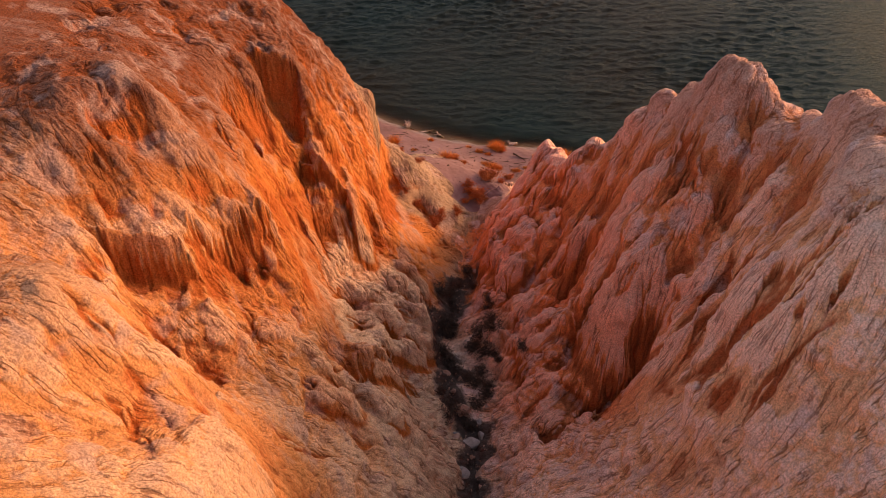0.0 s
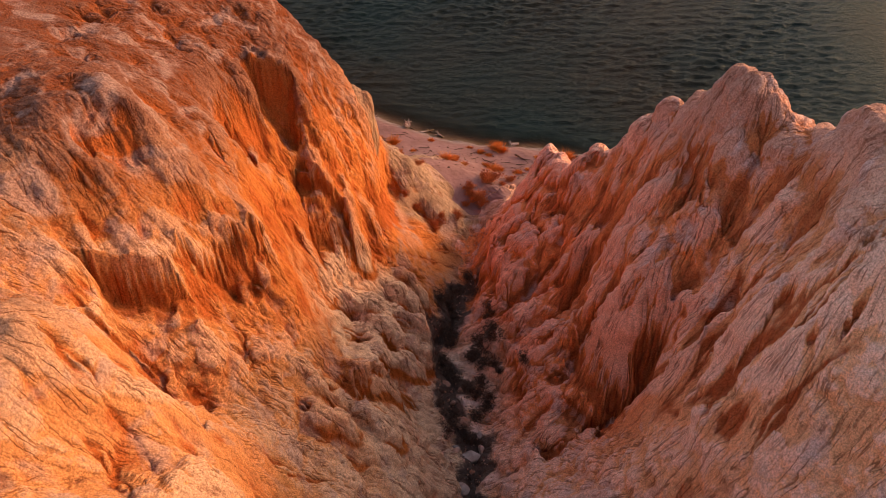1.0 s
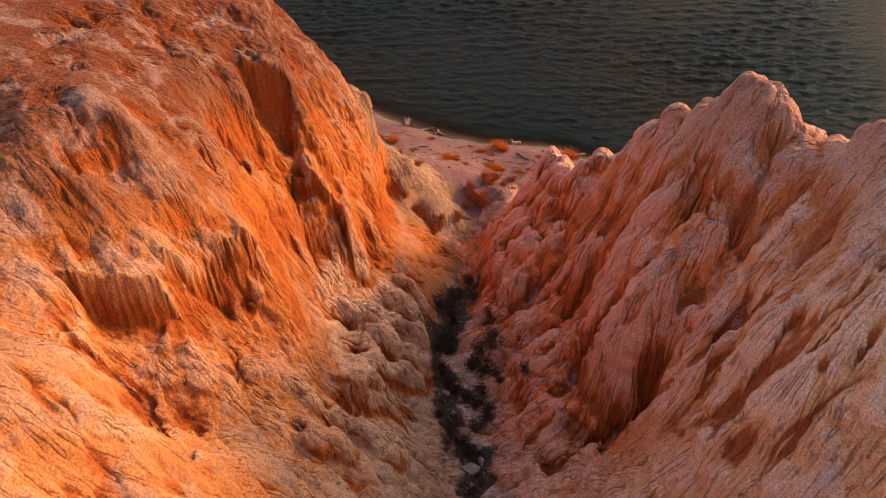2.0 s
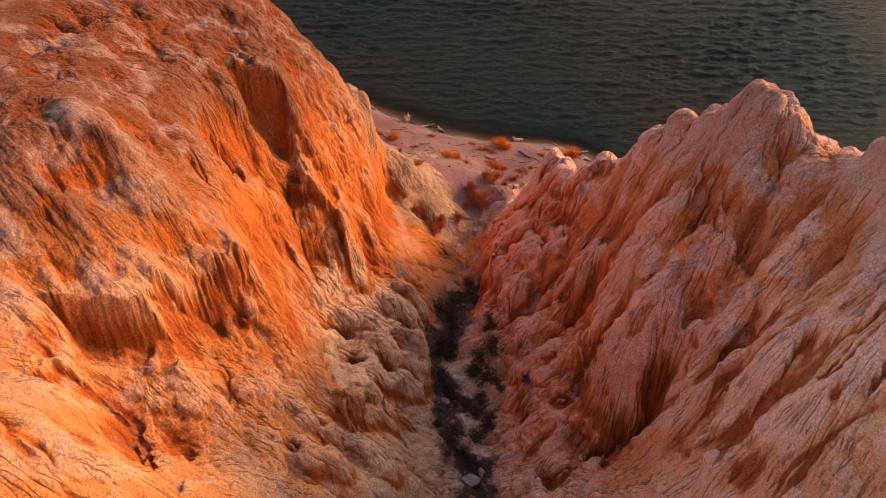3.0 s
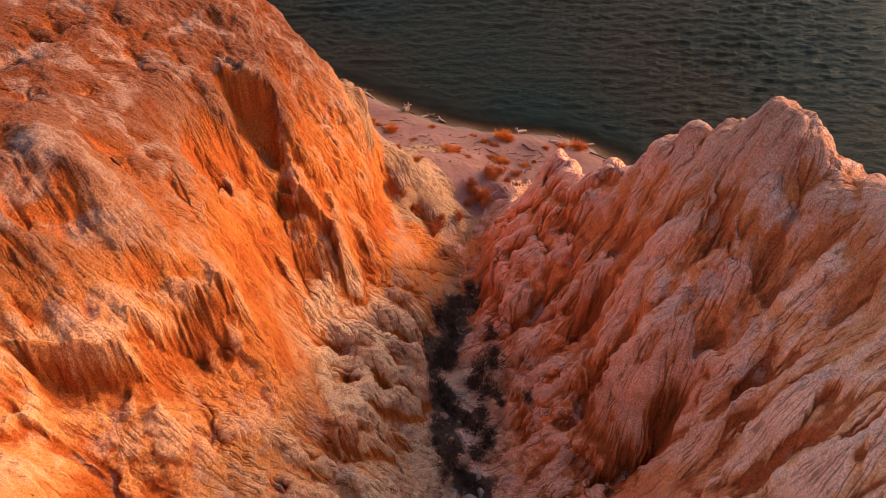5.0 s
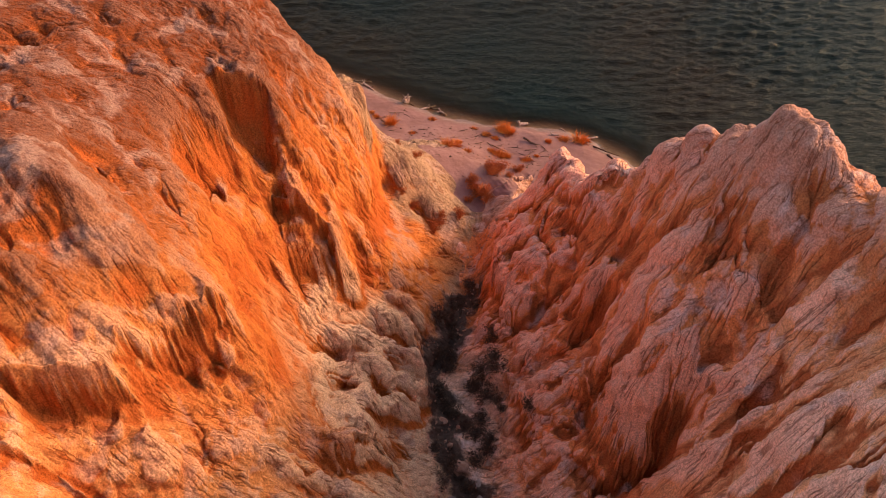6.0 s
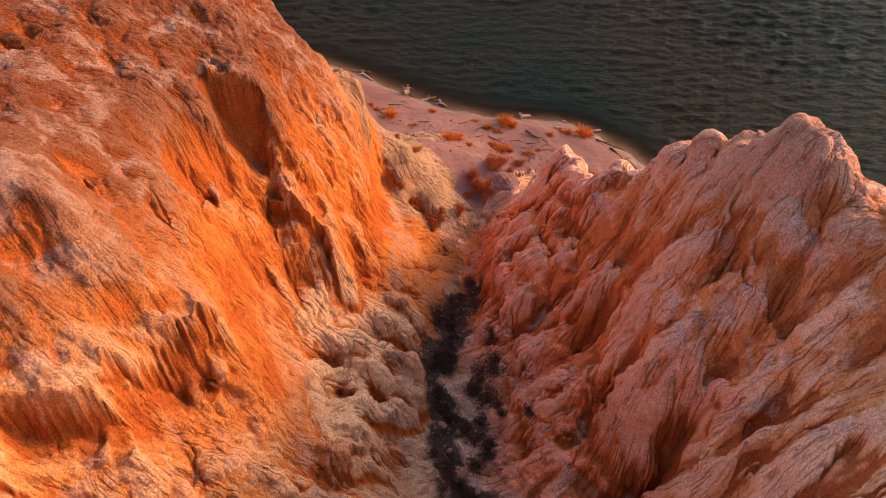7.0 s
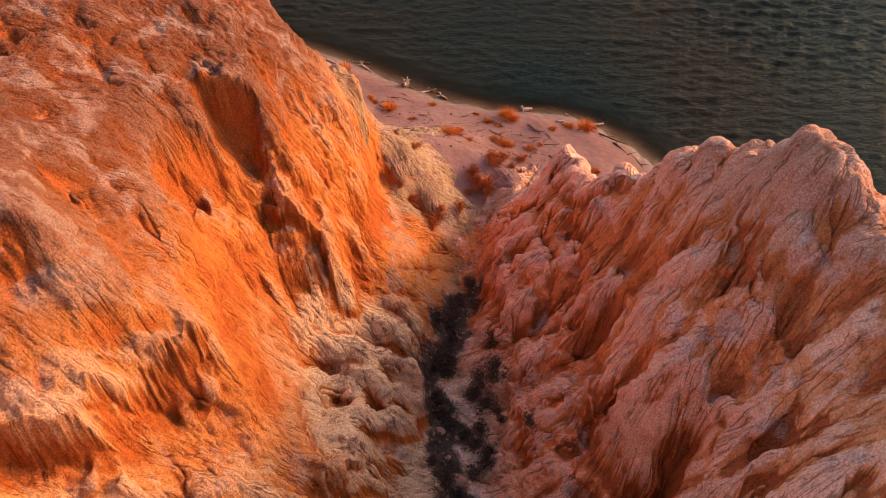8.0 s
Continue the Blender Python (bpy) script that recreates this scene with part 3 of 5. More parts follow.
groove("flute_gully_c", 0.9, 0.8, (-12.3, 56.3), (-11.8, 55.8), (-11.0, 55.1), (-10.4, 54.5))
groove("flute_gully_d", 0.7, 0.8, (-12.5, 52.1), (-11.8, 51.9), (-11.1, 50.5), (-10.3, 48.9), (-9.5, 48.5))
groove("flute_gully_e", 0.7, 0.7, (-11.5, 57.1), (-10.9, 56.6), (-10.0, 55.8), (-9.2, 55.6))
groove("bench_cleft", 1.2, 0.9, (-11.0, 60.5), (-10.4, 59.5), (-10.2, 58.5), (-9.9, 57.8), (-9.2, 57.0), (-8.5, 56.5))
groove("bench_crease", 0.6, 0.7, (-12.6, 62.1), (-11.8, 62.2), (-11.0, 62.1), (-10.2, 62.3))
groove("bench_crease_b", 0.5, 0.6, (-12.3, 59.8), (-11.5, 60.0), (-10.9, 60.5))
groove("bench_crease_c", 0.7, 0.7, (-8.8, 60.2), (-8.2, 59.7), (-7.7, 59.0), (-7.4, 58.4))
groove("outer_crease", 1.0, 0.9, (-7.6, 64.2), (-7.1, 63.4), (-6.7, 62.3), (-6.1, 62.3), (-5.1, 62.9), (-4.0, 62.6), (-2.3, 62.4))
groove("outer_crease_b", 0.8, 0.8, (-8.9, 64.9), (-8.0, 65.6), (-7.5, 65.2))
groove("outer_crease_c", 0.7, 0.7, (-5.9, 67.5), (-5.8, 65.5), (-5.0, 65.6), (-4.2, 65.8))
groove("outer_crease_d", 0.7, 0.8, (-7.5, 68.9), (-6.7, 68.4), (-6.1, 67.5))
groove("head_crease", 0.7, 0.8, (-10.6, 65.0), (-10.1, 64.1), (-9.3, 64.1), (-8.0, 65.9))
groove("head_crease_b", 0.6, 0.7, (-10.1, 69.8), (-9.3, 69.1), (-8.6, 68.7), (-7.5, 68.9))
groove("spur_valley", 0.9, 0.9, (-5.8, 78.7), (-4.7, 78.0), (-2.6, 76.7), (-1.0, 75.6), (0.8, 75.0))
groove("fan_rill", 0.5, 0.6, (-4.2, 65.2), (-2.5, 67.3), (-0.4, 70.2), (1.4, 70.7))
groove("fan_rill_b", 0.4, 0.6, (-2.2, 70.5), (-0.2, 72.3), (1.6, 73.0))
groove("fan_rill_c", 0.4, 0.6, (-3.8, 65.1), (-2.9, 64.4), (-1.1, 65.3))
groove("recess", 1.0, 1.3, (-9.6, 60.0), (-9.0, 59.4), (-8.4, 58.3), (-7.8, 57.4))
groove("wing_flute", 0.7, 0.6, (-12.5, 43.5), (-12.3, 43.2), (-12.0, 42.9), (-11.6, 42.2))
groove("wing_flute_b", 0.7, 0.6, (-11.8, 44.3), (-11.5, 44.0), (-11.0, 43.9), (-10.5, 43.8))
groove("wing_flute_c", 0.6, 0.5, (-11.2, 45.2), (-10.7, 45.0), (-10.2, 45.0))
groove("skirt_crease", 0.6, 0.7, (-11.5, 42.3), (-10.9, 41.5), (-10.2, 40.7), (-9.6, 39.9))
groove("skirt_crease_b", 0.6, 0.7, (-10.3, 44.0), (-9.7, 43.5), (-9.0, 43.0), (-8.2, 42.4))
groove("skirt_crease_c", 0.5, 0.6, (-12.3, 41.2), (-11.4, 40.1), (-10.8, 38.9), (-10.7, 38.1))
groove("near_gully", 0.7, 0.9, (-14.3, 30.1), (-14.3, 31.0), (-13.5, 30.6), (-14.2, 33.5), (-12.7, 32.4))
groove("near_gully_c", 0.7, 0.8, (-13.3, 35.7), (-12.6, 35.3), (-11.8, 34.7))
groove("shelf_rill", 0.5, 0.7, (-18.0, 35.1), (-17.3, 35.2), (-16.7, 35.2))
groove("shelf_rill_b", 0.5, 0.6, (-17.7, 36.0), (-17.2, 36.2), (-16.7, 36.3))
groove("tongue_gap", 0.6, 0.7, (-8.8, 54.8), (-8.2, 54.5), (-7.3, 54.7), (-6.3, 54.2), (-5.2, 54.0))
groove("tongue_seam", 0.5, 0.7, (-7.4, 56.3), (-5.6, 56.4), (-4.2, 55.8), (-2.5, 55.8), (-1.1, 55.9))
groove("tongue_brow", 0.6, 0.8, (-7.4, 56.8), (-5.5, 57.7), (-3.5, 57.8), (-2.3, 58.5))
groove("tongue_foot", 0.8, 0.9, (-5.0, 53.6), (-4.3, 52.8), (-3.2, 52.9), (-1.7, 53.9))
groove("block_gap", 0.5, 0.7, (-8.2, 50.8), (-7.1, 52.4), (-5.6, 53.0), (-4.6, 52.2))
groove("block_gap_b", 0.6, 0.7, (-7.0, 49.5), (-5.6, 48.3), (-5.0, 47.0), (-4.5, 46.0), (-3.5, 49.5))
groove("block_gap_c", 0.5, 0.7, (-7.4, 43.7), (-6.6, 43.7), (-5.9, 43.1), (-5.2, 42.9))
groove("block_gap_d", 0.7, 0.6, (-8.5, 41.0), (-7.5, 41.4), (-6.9, 41.4), (-5.9, 42.4))
groove("block_gap_e", 0.6, 0.6, (-8.7, 38.5), (-8.0, 38.3), (-7.6, 37.8))
groove("block_gap_f", 0.6, 0.6, (-3.1, 49.8), (-2.3, 49.6), (-1.5, 48.9))
groove("block_gap_g", 0.9, 0.7, (-4.6, 42.3), (-3.5, 41.5), (-2.9, 41.1), (-1.9, 41.9))
groove("shade_rill", 0.5, 0.6, (-8.1, 49.8), (-7.2, 47.5), (-6.5, 46.2), (-5.8, 45.1))
groove("crown_crease", 0.6, 0.8, (-14.9, 27.0), (-13.8, 26.4), (-12.9, 25.8), (-12.2, 25.3))
groove("crown_crease_b", 0.5, 0.8, (-13.4, 27.4), (-12.6, 27.8), (-11.2, 26.8))
groove("crown_crease_c", 0.5, 0.8, (-14.7, 24.3), (-13.7, 23.8), (-13.0, 23.2), (-12.3, 22.3))
groove("crown_crease_d", 0.5, 0.7, (-12.3, 25.5), (-11.6, 24.9), (-10.6, 23.6), (-9.0, 21.1))
groove("crown_crease_e", 0.5, 0.7, (-10.9, 26.5), (-10.0, 26.4), (-8.6, 24.3), (-7.8, 23.7))
groove("crown_crease_f", 0.5, 0.7, (-13.1, 23.6), (-12.0, 23.2), (-10.5, 21.3), (-9.6, 20.0))
groove("saddle_gully", 1.2, 1.1, (-17.3, 35.2), (-15.9, 35.2), (-14.5, 35.0), (-11.8, 30.1), (-10.5, 29.4), (-9.9, 30.5))
groove("shade_gully", 0.6, 0.8, (-10.4, 33.2), (-8.8, 32.9), (-7.0, 33.9), (-4.7, 34.8))
groove("shade_gully_b", 0.6, 0.8, (-9.2, 37.6), (-7.3, 37.0), (-4.9, 37.2), (-2.3, 38.7))
groove("mouth_crease", 0.9, 0.8, (10.1, 69.4), (8.8, 69.7), (7.6, 69.8), (6.1, 71.9), (4.3, 76.4))
groove("mouth_crease_b", 0.6, 0.6, (8.8, 83.7), (7.8, 80.7), (6.3, 78.0))
groove("mouth_crease_c", 0.6, 0.6, (9.5, 71.7), (8.5, 71.5), (8.1, 70.5))
groove("knee_round", 0.9, 0.7, (8.8, 69.0), (8.2, 68.2), (7.6, 67.1), (8.1, 64.6), (8.7, 63.4))
groove("knee_cheek", 1.1, 0.9, (8.7, 63.4), (8.1, 61.9), (7.2, 61.0), (5.5, 60.8), (4.8, 62.4))
groove("knee_top", 0.7, 0.7, (7.7, 67.0), (6.3, 67.1), (4.9, 67.4))
groove("knob_crease", 0.9, 0.8, (9.8, 69.0), (9.6, 66.8), (9.2, 66.5), (9.8, 63.4), (10.4, 63.3), (11.0, 63.7))
groove("long_crease", 1.0, 0.9, (12.5, 62.0), (12.0, 60.8), (11.0, 60.3), (9.9, 60.3), (9.0, 61.4), (7.7, 60.7), (5.7, 60.3))
groove("long_crease_b", 1.0, 0.9, (13.5, 54.2), (13.0, 54.6), (12.1, 56.8), (11.3, 56.4), (10.5, 56.6), (8.9, 56.5), (6.5, 56.3))
groove("long_crease_c", 0.8, 0.8, (13.9, 50.4), (13.0, 49.8), (12.5, 49.7), (11.6, 49.7), (10.8, 50.5))
groove("mid_crease", 0.6, 0.7, (12.2, 58.2), (10.7, 58.1), (9.5, 58.2), (7.5, 59.5), (5.9, 58.4))
groove("mid_crease_b", 0.6, 0.7, (13.1, 57.6), (12.5, 58.3), (11.7, 58.7), (10.7, 57.7))
groove("mid_crease_c", 0.6, 0.7, (10.4, 53.5), (9.6, 56.8), (8.4, 57.5))
groove("low_crease", 0.9, 0.8, (10.4, 56.0), (9.9, 51.8), (9.9, 50.4), (9.6, 48.7), (8.3, 49.7), (6.2, 49.6))
groove("low_crease_b", 0.6, 0.6, (9.6, 51.5), (8.4, 52.2), (6.8, 53.1))
groove("low_crease_c", 0.5, 0.6, (9.7, 50.6), (8.1, 51.0), (6.7, 51.2))
groove("butt_side", 1.0, 0.8, (13.1, 51.0), (11.9, 50.5), (10.8, 50.3), (10.2, 50.4), (9.7, 48.2))
groove("butt_crease", 0.5, 0.7, (14.6, 48.5), (13.2, 47.6), (12.1, 47.4), (11.2, 47.8))
groove("crack_upper", 1.3, 0.9, (19.2, 49.5), (18.6, 49.2), (17.9, 48.5), (17.6, 48.0), (17.3, 47.6), (16.9, 47.4))
groove("crack_upper_b", 0.8, 0.7, (16.9, 47.4), (15.9, 46.7), (14.9, 46.6), (14.3, 46.4))
groove("crack_lower", 2.0, 0.9, (14.3, 46.6), (14.1, 46.3), (14.0, 46.2), (13.8, 45.9), (13.1, 45.0), (12.3, 44.9), (10.8, 45.0), (9.5, 44.9))
groove("crack_side", 0.8, 0.5, (14.9, 46.1), (15.0, 45.1), (14.8, 44.3), (14.5, 44.0))
groove("peak_crease", 0.9, 0.9, (16.5, 52.7), (16.3, 52.0), (15.8, 51.1), (15.3, 50.8), (14.8, 50.3))
groove("peak_crease_b", 0.8, 0.9, (17.4, 51.3), (16.8, 50.8), (16.4, 50.0), (16.3, 49.1), (16.0, 48.2))
groove("peak_crease_c", 0.7, 0.8, (15.3, 55.7), (14.5, 55.0), (13.8, 54.5), (13.5, 53.7))
groove("peak_crease_d", 0.6, 0.7, (14.4, 59.2), (13.6, 59.0), (12.7, 59.0))
groove("peak_crease_e", 0.7, 0.8, (19.2, 50.9), (19.0, 50.0), (18.8, 49.2))
groove("ridge_rill", 0.5, 0.6, (15.3, 52.0), (14.5, 51.4), (13.9, 50.4))
groove("second_gap", 1.0, 0.9, (20.1, 43.1), (19.1, 42.9), (17.8, 42.3), (17.2, 41.8), (16.4, 42.6), (15.1, 42.7), (14.4, 42.4), (13.7, 42.0))
groove("second_gap_b", 0.9, 0.9, (18.3, 38.0), (17.8, 39.2), (16.9, 39.9), (16.2, 40.2), (15.5, 40.7), (15.2, 40.4), (14.6, 39.8))
groove("spur_rill", 0.6, 0.7, (18.3, 44.6), (17.6, 44.7), (17.3, 43.7), (17.3, 42.4))
groove("spur_rill_b", 0.6, 0.7, (19.6, 45.5), (18.7, 46.1), (17.9, 46.2), (16.7, 44.8))
groove("spur_rill_c", 0.6, 0.7, (18.1, 41.9), (17.2, 41.0), (16.8, 40.2))
groove("spur_rill_d", 0.7, 0.8, (20.4, 46.0), (19.7, 46.6), (19.1, 46.9), (18.2, 47.2))
groove("near_rill", 0.8, 0.8, (19.4, 34.7), (18.4, 35.3), (17.4, 35.1), (16.8, 36.4), (16.1, 36.8))
groove("near_rill_b", 0.7, 0.8, (19.7, 32.7), (18.5, 32.9), (17.3, 33.0), (16.3, 32.9), (15.6, 32.3))
groove("near_rill_c", 0.7, 0.8, (17.4, 36.1), (16.5, 36.6), (15.5, 36.9), (14.2, 35.6), (13.2, 35.3))
groove("near_rill_d", 0.5, 0.7, (15.9, 34.8), (15.0, 34.8), (14.2, 34.1))
groove("near_pit", 0.8, 0.5, (17.3, 34.2), (17.5, 34.0), (17.7, 34.0))
groove("near_pit_b", 0.7, 0.4, (18.6, 33.8), (18.9, 33.6), (19.0, 33.4))
groove("flank_rill", 0.6, 0.7, (12.1, 42.0), (10.4, 44.9), (8.3, 44.2), (6.4, 43.6))
groove("flank_rill_b", 0.5, 0.6, (8.5, 47.7), (6.7, 47.3), (4.8, 45.9))
groove("mouth_gully", 0.5, 0.8, (-5.6, 78.4), (-4.4, 77.6), (-1.8, 75.7), (0.8, 75.3))
groove("crest_notch", 0.9, 0.45, (14.2, 59.4), (15.1, 60.1), (16.3, 61.4))
groove("crest_notch_b", 0.7, 0.45, (15.5, 57.8), (16.3, 58.7), (17.4, 60.0))
groove("crest_notch_c", 0.5, 0.4, (17.6, 52.4), (18.2, 52.8), (19.4, 54.0))
groove("crest_notch_d", 0.5, 0.4, (19.4, 50.0), (20.3, 50.7), (21.2, 52.0))


def cut_grooves(x, y):
    """How deep the grooves cut below the bare land at each place of the grid."""
    total = np.zeros(x.shape, np.float32)
    xs, ys = x[0], y[:, 0]
    for depth, width, way in GROOVES:
        reach = 3.2 * width
        lo, hi = way.min(0) - reach, way.max(0) + reach
        i0, i1 = np.searchsorted(ys, (lo[1], hi[1]))
        j0, j1 = np.searchsorted(xs, (lo[0], hi[0]))
        px, py = x[i0:i1, j0:j1], y[i0:i1, j0:j1]
        if px.size == 0:
            continue
        wob = 0.22 * np.sin(px * 2.3 + py * 1.1) + 0.15 * np.sin(py * 3.7 - px * 1.7)
        best, fade = np.full(px.shape, 1e6), np.zeros(px.shape)
        for k, (a, b) in enumerate(zip(way[:-1], way[1:])):
            ab = b - a
            t = np.clip(((px - a[0]) * ab[0] + (py - a[1]) * ab[1]) / (ab @ ab + 1e-9), 0, 1)
            dist = np.hypot(px - a[0] - t * ab[0], py - a[1] - t * ab[1])
            s = (k + t) / (len(way) - 1)
            near = dist < best
            best = np.where(near, dist, best)
            fade = np.where(near, s, fade)
        best = np.abs(best + wob * width * 0.9)
        ends = smooth(-0.1, 0.6, fade) * smooth(1.1, 0.5, fade)
        profile = 0.75 * np.exp(-best / (0.9 * width)) * smooth(3.2 * width, 1.6 * width, best) + 0.25 * np.clip(1 - best / (0.25 * width), 0, 1)
        total[i0:i1, j0:j1] = total[i0:i1, j0:j1] + depth * ends * profile
    return total


# Rounded tongues and blocks that bulge out of the slopes: height, half width, and the way of their backs, from the root down.
MOUNDS = []


def mound(kind, height, width, *way):
    MOUNDS.append((height, width, np.array(way, float)))


mound("upper_tongue", 1.9, 1.1, (-8.2, 55.5), (-6.1, 56.2), (-3.8, 56.2), (-1.7, 56.1))
mound("lower_tongue", 1.9, 1.1, (-6.6, 55.0), (-4.8, 54.2), (-3.0, 54.3), (-1.4, 54.8))
mound("side_block", 1.5, 1.0, (-8.3, 52.0), (-6.7, 53.6), (-5.2, 52.9))
mound("ledge_block", 1.9, 1.1, (-6.0, 50.4), (-4.3, 51.5), (-2.4, 52.7))
mound("square_block", 2.1, 1.0, (-6.5, 44.1), (-5.2, 44.6), (-3.9, 45.6))
mound("low_block", 1.5, 0.9, (-6.1, 41.4), (-4.7, 41.8), (-3.5, 41.1))
mound("outer_knob", 1.5, 0.8, (-4.7, 58.9), (-3.5, 59.2), (-2.3, 59.5))
mound("outer_foot", 1.3, 0.8, (-4.5, 62.3), (-3.0, 62.1), (-1.8, 62.0))
mound("shade_block", 1.3, 0.9, (-8.4, 40.4), (-7.3, 41.2), (-6.4, 41.6))
mound("shade_block_b", 1.3, 0.9, (-8.1, 37.9), (-6.8, 38.4), (-5.8, 38.9))
mound("foot_knob", 0.6, 0.8, (-16.2, 37.1), (-15.6, 37.0), (-15.2, 36.9))
mound("foot_knob_b", 0.6, 0.8, (-14.6, 37.9), (-14.1, 37.5), (-13.9, 36.8))
mound("foot_knob_c", 0.6, 0.9, (-13.3, 38.6), (-12.7, 38.1), (-12.4, 37.6))
mound("knee_block", 1.7, 1.6, (7.5, 66.5), (6.7, 64.4), (5.7, 62.0))
mound("knee_shoulder", 1.2, 1.1, (9.6, 65.1), (9.3, 64.5), (9.1, 63.5))
mound("knee_lobe", 1.0, 1.0, (8.9, 57.9), (7.5, 58.4), (6.1, 57.8))
mound("low_slab", 1.4, 1.5, (9.6, 51.8), (8.0, 52.4), (6.1, 53.2))
mound("butt", 1.7, 1.9, (13.5, 48.0), (12.2, 47.3), (10.9, 47.3))
mound("crack_lump", 1.0, 0.8, (14.6, 46.4), (14.8, 45.7), (14.6, 44.9))
mound("rib_back", 1.0, 1.0, (12.2, 58.6), (10.4, 58.1), (8.9, 58.6))
mound("rib_back_b", 1.0, 1.1, (13.2, 53.6), (11.6, 52.4), (10.7, 51.5))
mound("rib_back_c", 0.9, 1.0, (15.0, 50.0), (13.7, 49.1), (12.1, 48.5))
mound("second_back", 1.0, 1.2, (17.7, 44.8), (16.4, 44.4), (15.3, 44.1))
mound("third_back", 1.0, 1.2, (18.4, 41.1), (17.1, 40.7), (16.0, 41.1))
mound("near_back", 1.0, 1.3, (17.5, 38.0), (16.0, 38.4), (15.1, 38.8))
mound("mouth_back", 0.9, 0.9, (9.1, 72.8), (8.1, 71.6), (6.9, 71.7))
mound("dome", 0.8, 2.4, (-18.5, 48.8), (-16.2, 46.2), (-14.8, 45.3))
mound("rib_west", 0.8, 1.0, (-13.7, 60.3), (-13.0, 59.9), (-12.6, 59.6))
mound("bench_rib", 1.5, 0.8, (-7.8, 64.1), (-7.1, 62.9), (-6.7, 60.9), (-6.3, 59.7))
mound("head_rib", 0.9, 0.8, (-10.4, 69.7), (-9.1, 68.9), (-7.8, 68.2), (-6.3, 68.1))
mound("head_rib_b", 0.9, 0.8, (-10.5, 63.3), (-9.3, 63.4), (-7.9, 64.3))
mound("head_rib_c", 0.8, 0.8, (-8.3, 71.3), (-6.8, 71.5), (-6.1, 71.6))
mound("head_rib_d", 0.8, 0.8, (-6.9, 64.6), (-6.2, 64.4), (-5.0, 64.1))
mound("bench_back", 0.8, 0.9, (-12.3, 60.8), (-10.6, 61.9), (-9.1, 61.3))


def bulge_at(px, py):
    """How far the tongues and blocks stand out at the places given."""
    total = np.zeros(px.shape)
    for height, width, way in MOUNDS:
        lo, hi = way.min(0) - 1.3 * width, way.max(0) + 1.3 * width
        here = (px > lo[0]) & (px < hi[0]) & (py > lo[1]) & (py < hi[1])
        if not here.any():
            continue
        x, y = px[here], py[here]
        best, fade = np.full(x.shape, 1e6), np.zeros(x.shape)
        for k, (a, b) in enumerate(zip(way[:-1], way[1:])):
            ab = b - a
            t = np.clip(((x - a[0]) * ab[0] + (y - a[1]) * ab[1]) / (ab @ ab + 1e-9), 0, 1)
            dist = np.hypot(x - a[0] - t * ab[0], y - a[1] - t * ab[1])
            near = dist < best
            best, fade = np.where(near, dist, best), np.where(near, (k + t) / (len(way) - 1), fade)
        best = best + 0.12 * width * (np.sin(x * 3.1 + y * 1.7) + 0.6 * np.sin(y * 5.3 - x * 2.9))
        total[here] = np.maximum(total[here], height * np.sqrt(np.clip(1 - (best / width) ** 2, 0, 1)) * smooth(-0.15, 0.45, fade))
    return total


# Scarps, where the land breaks off: drop, reach below, and the rim's way, with the low side on its right.
SCARPS = []


def scarp(kind, drop, reach, *way):
    SCARPS.append(({"scar": 1.0, "scar_west": 0.5}.get(kind, 0.0), drop, reach, np.array(way, float)))


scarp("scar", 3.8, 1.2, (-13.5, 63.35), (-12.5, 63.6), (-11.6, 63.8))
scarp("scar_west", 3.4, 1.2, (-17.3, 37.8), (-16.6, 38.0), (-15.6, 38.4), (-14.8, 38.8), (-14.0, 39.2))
scarp("bench_wall", 2.0, 1.2, (-10.7, 60.3), (-9.3, 60.5), (-7.9, 60.7), (-7.4, 60.3), (-7.1, 59.7))
scarp("wing_wall", 2.4, 1.2, (-13.7, 41.0), (-13.2, 42.1), (-12.6, 42.9), (-12.4, 43.3), (-11.4, 44.6), (-10.9, 45.5))
scarp("near_wall", 1.3, 1.2, (-17.1, 33.8), (-16.8, 34.5), (-16.3, 34.9), (-16.0, 35.1), (-15.9, 35.1))
scarp("block_wall", 1.2, 1.0, (-5.4, 43.3), (-4.6, 44.9), (-3.4, 46.2), (-3.6, 46.0))
scarp("knob_wall", 1.5, 1.0, (9.3, 68.6), (10.3, 65.8), (11.4, 64.7), (12.2, 64.2))
scarp("cheek_wall", 2.0, 1.0, (4.4, 70.2), (4.5, 64.7), (4.8, 62.8), (5.1, 61.3))
scarp("low_wall", 1.8, 0.9, (5.1, 56.6), (5.4, 54.2), (5.8, 52.4), (6.2, 50.2))
scarp("lobe_wall", 1.2, 0.9, (5.2, 59.4), (5.7, 57.5), (6.3, 56.5))
scarp("butt_wall", 2.6, 1.4, (9.8, 50.3), (10.2, 47.5), (11.3, 45.9), (12.8, 45.5), (13.7, 45.8))
scarp("crack_wall", 1.6, 1.0, (13.9, 46.7), (13.8, 46.5), (13.7, 46.2))
scarp("peak_scar", 1.0, 1.2, (15.2, 52.5), (15.8, 53.0), (16.0, 52.7), (16.3, 51.3), (16.3, 50.1))
scarp("near_brow", 1.5, 1.3, (16.2, 37.3), (17.4, 37.9), (18.2, 36.3), (19.7, 35.6))
scarp("mouth_bank", 0.9, 0.8, (8.0, 82.5), (6.6, 81.3), (5.3, 80.3), (3.9, 80.0))


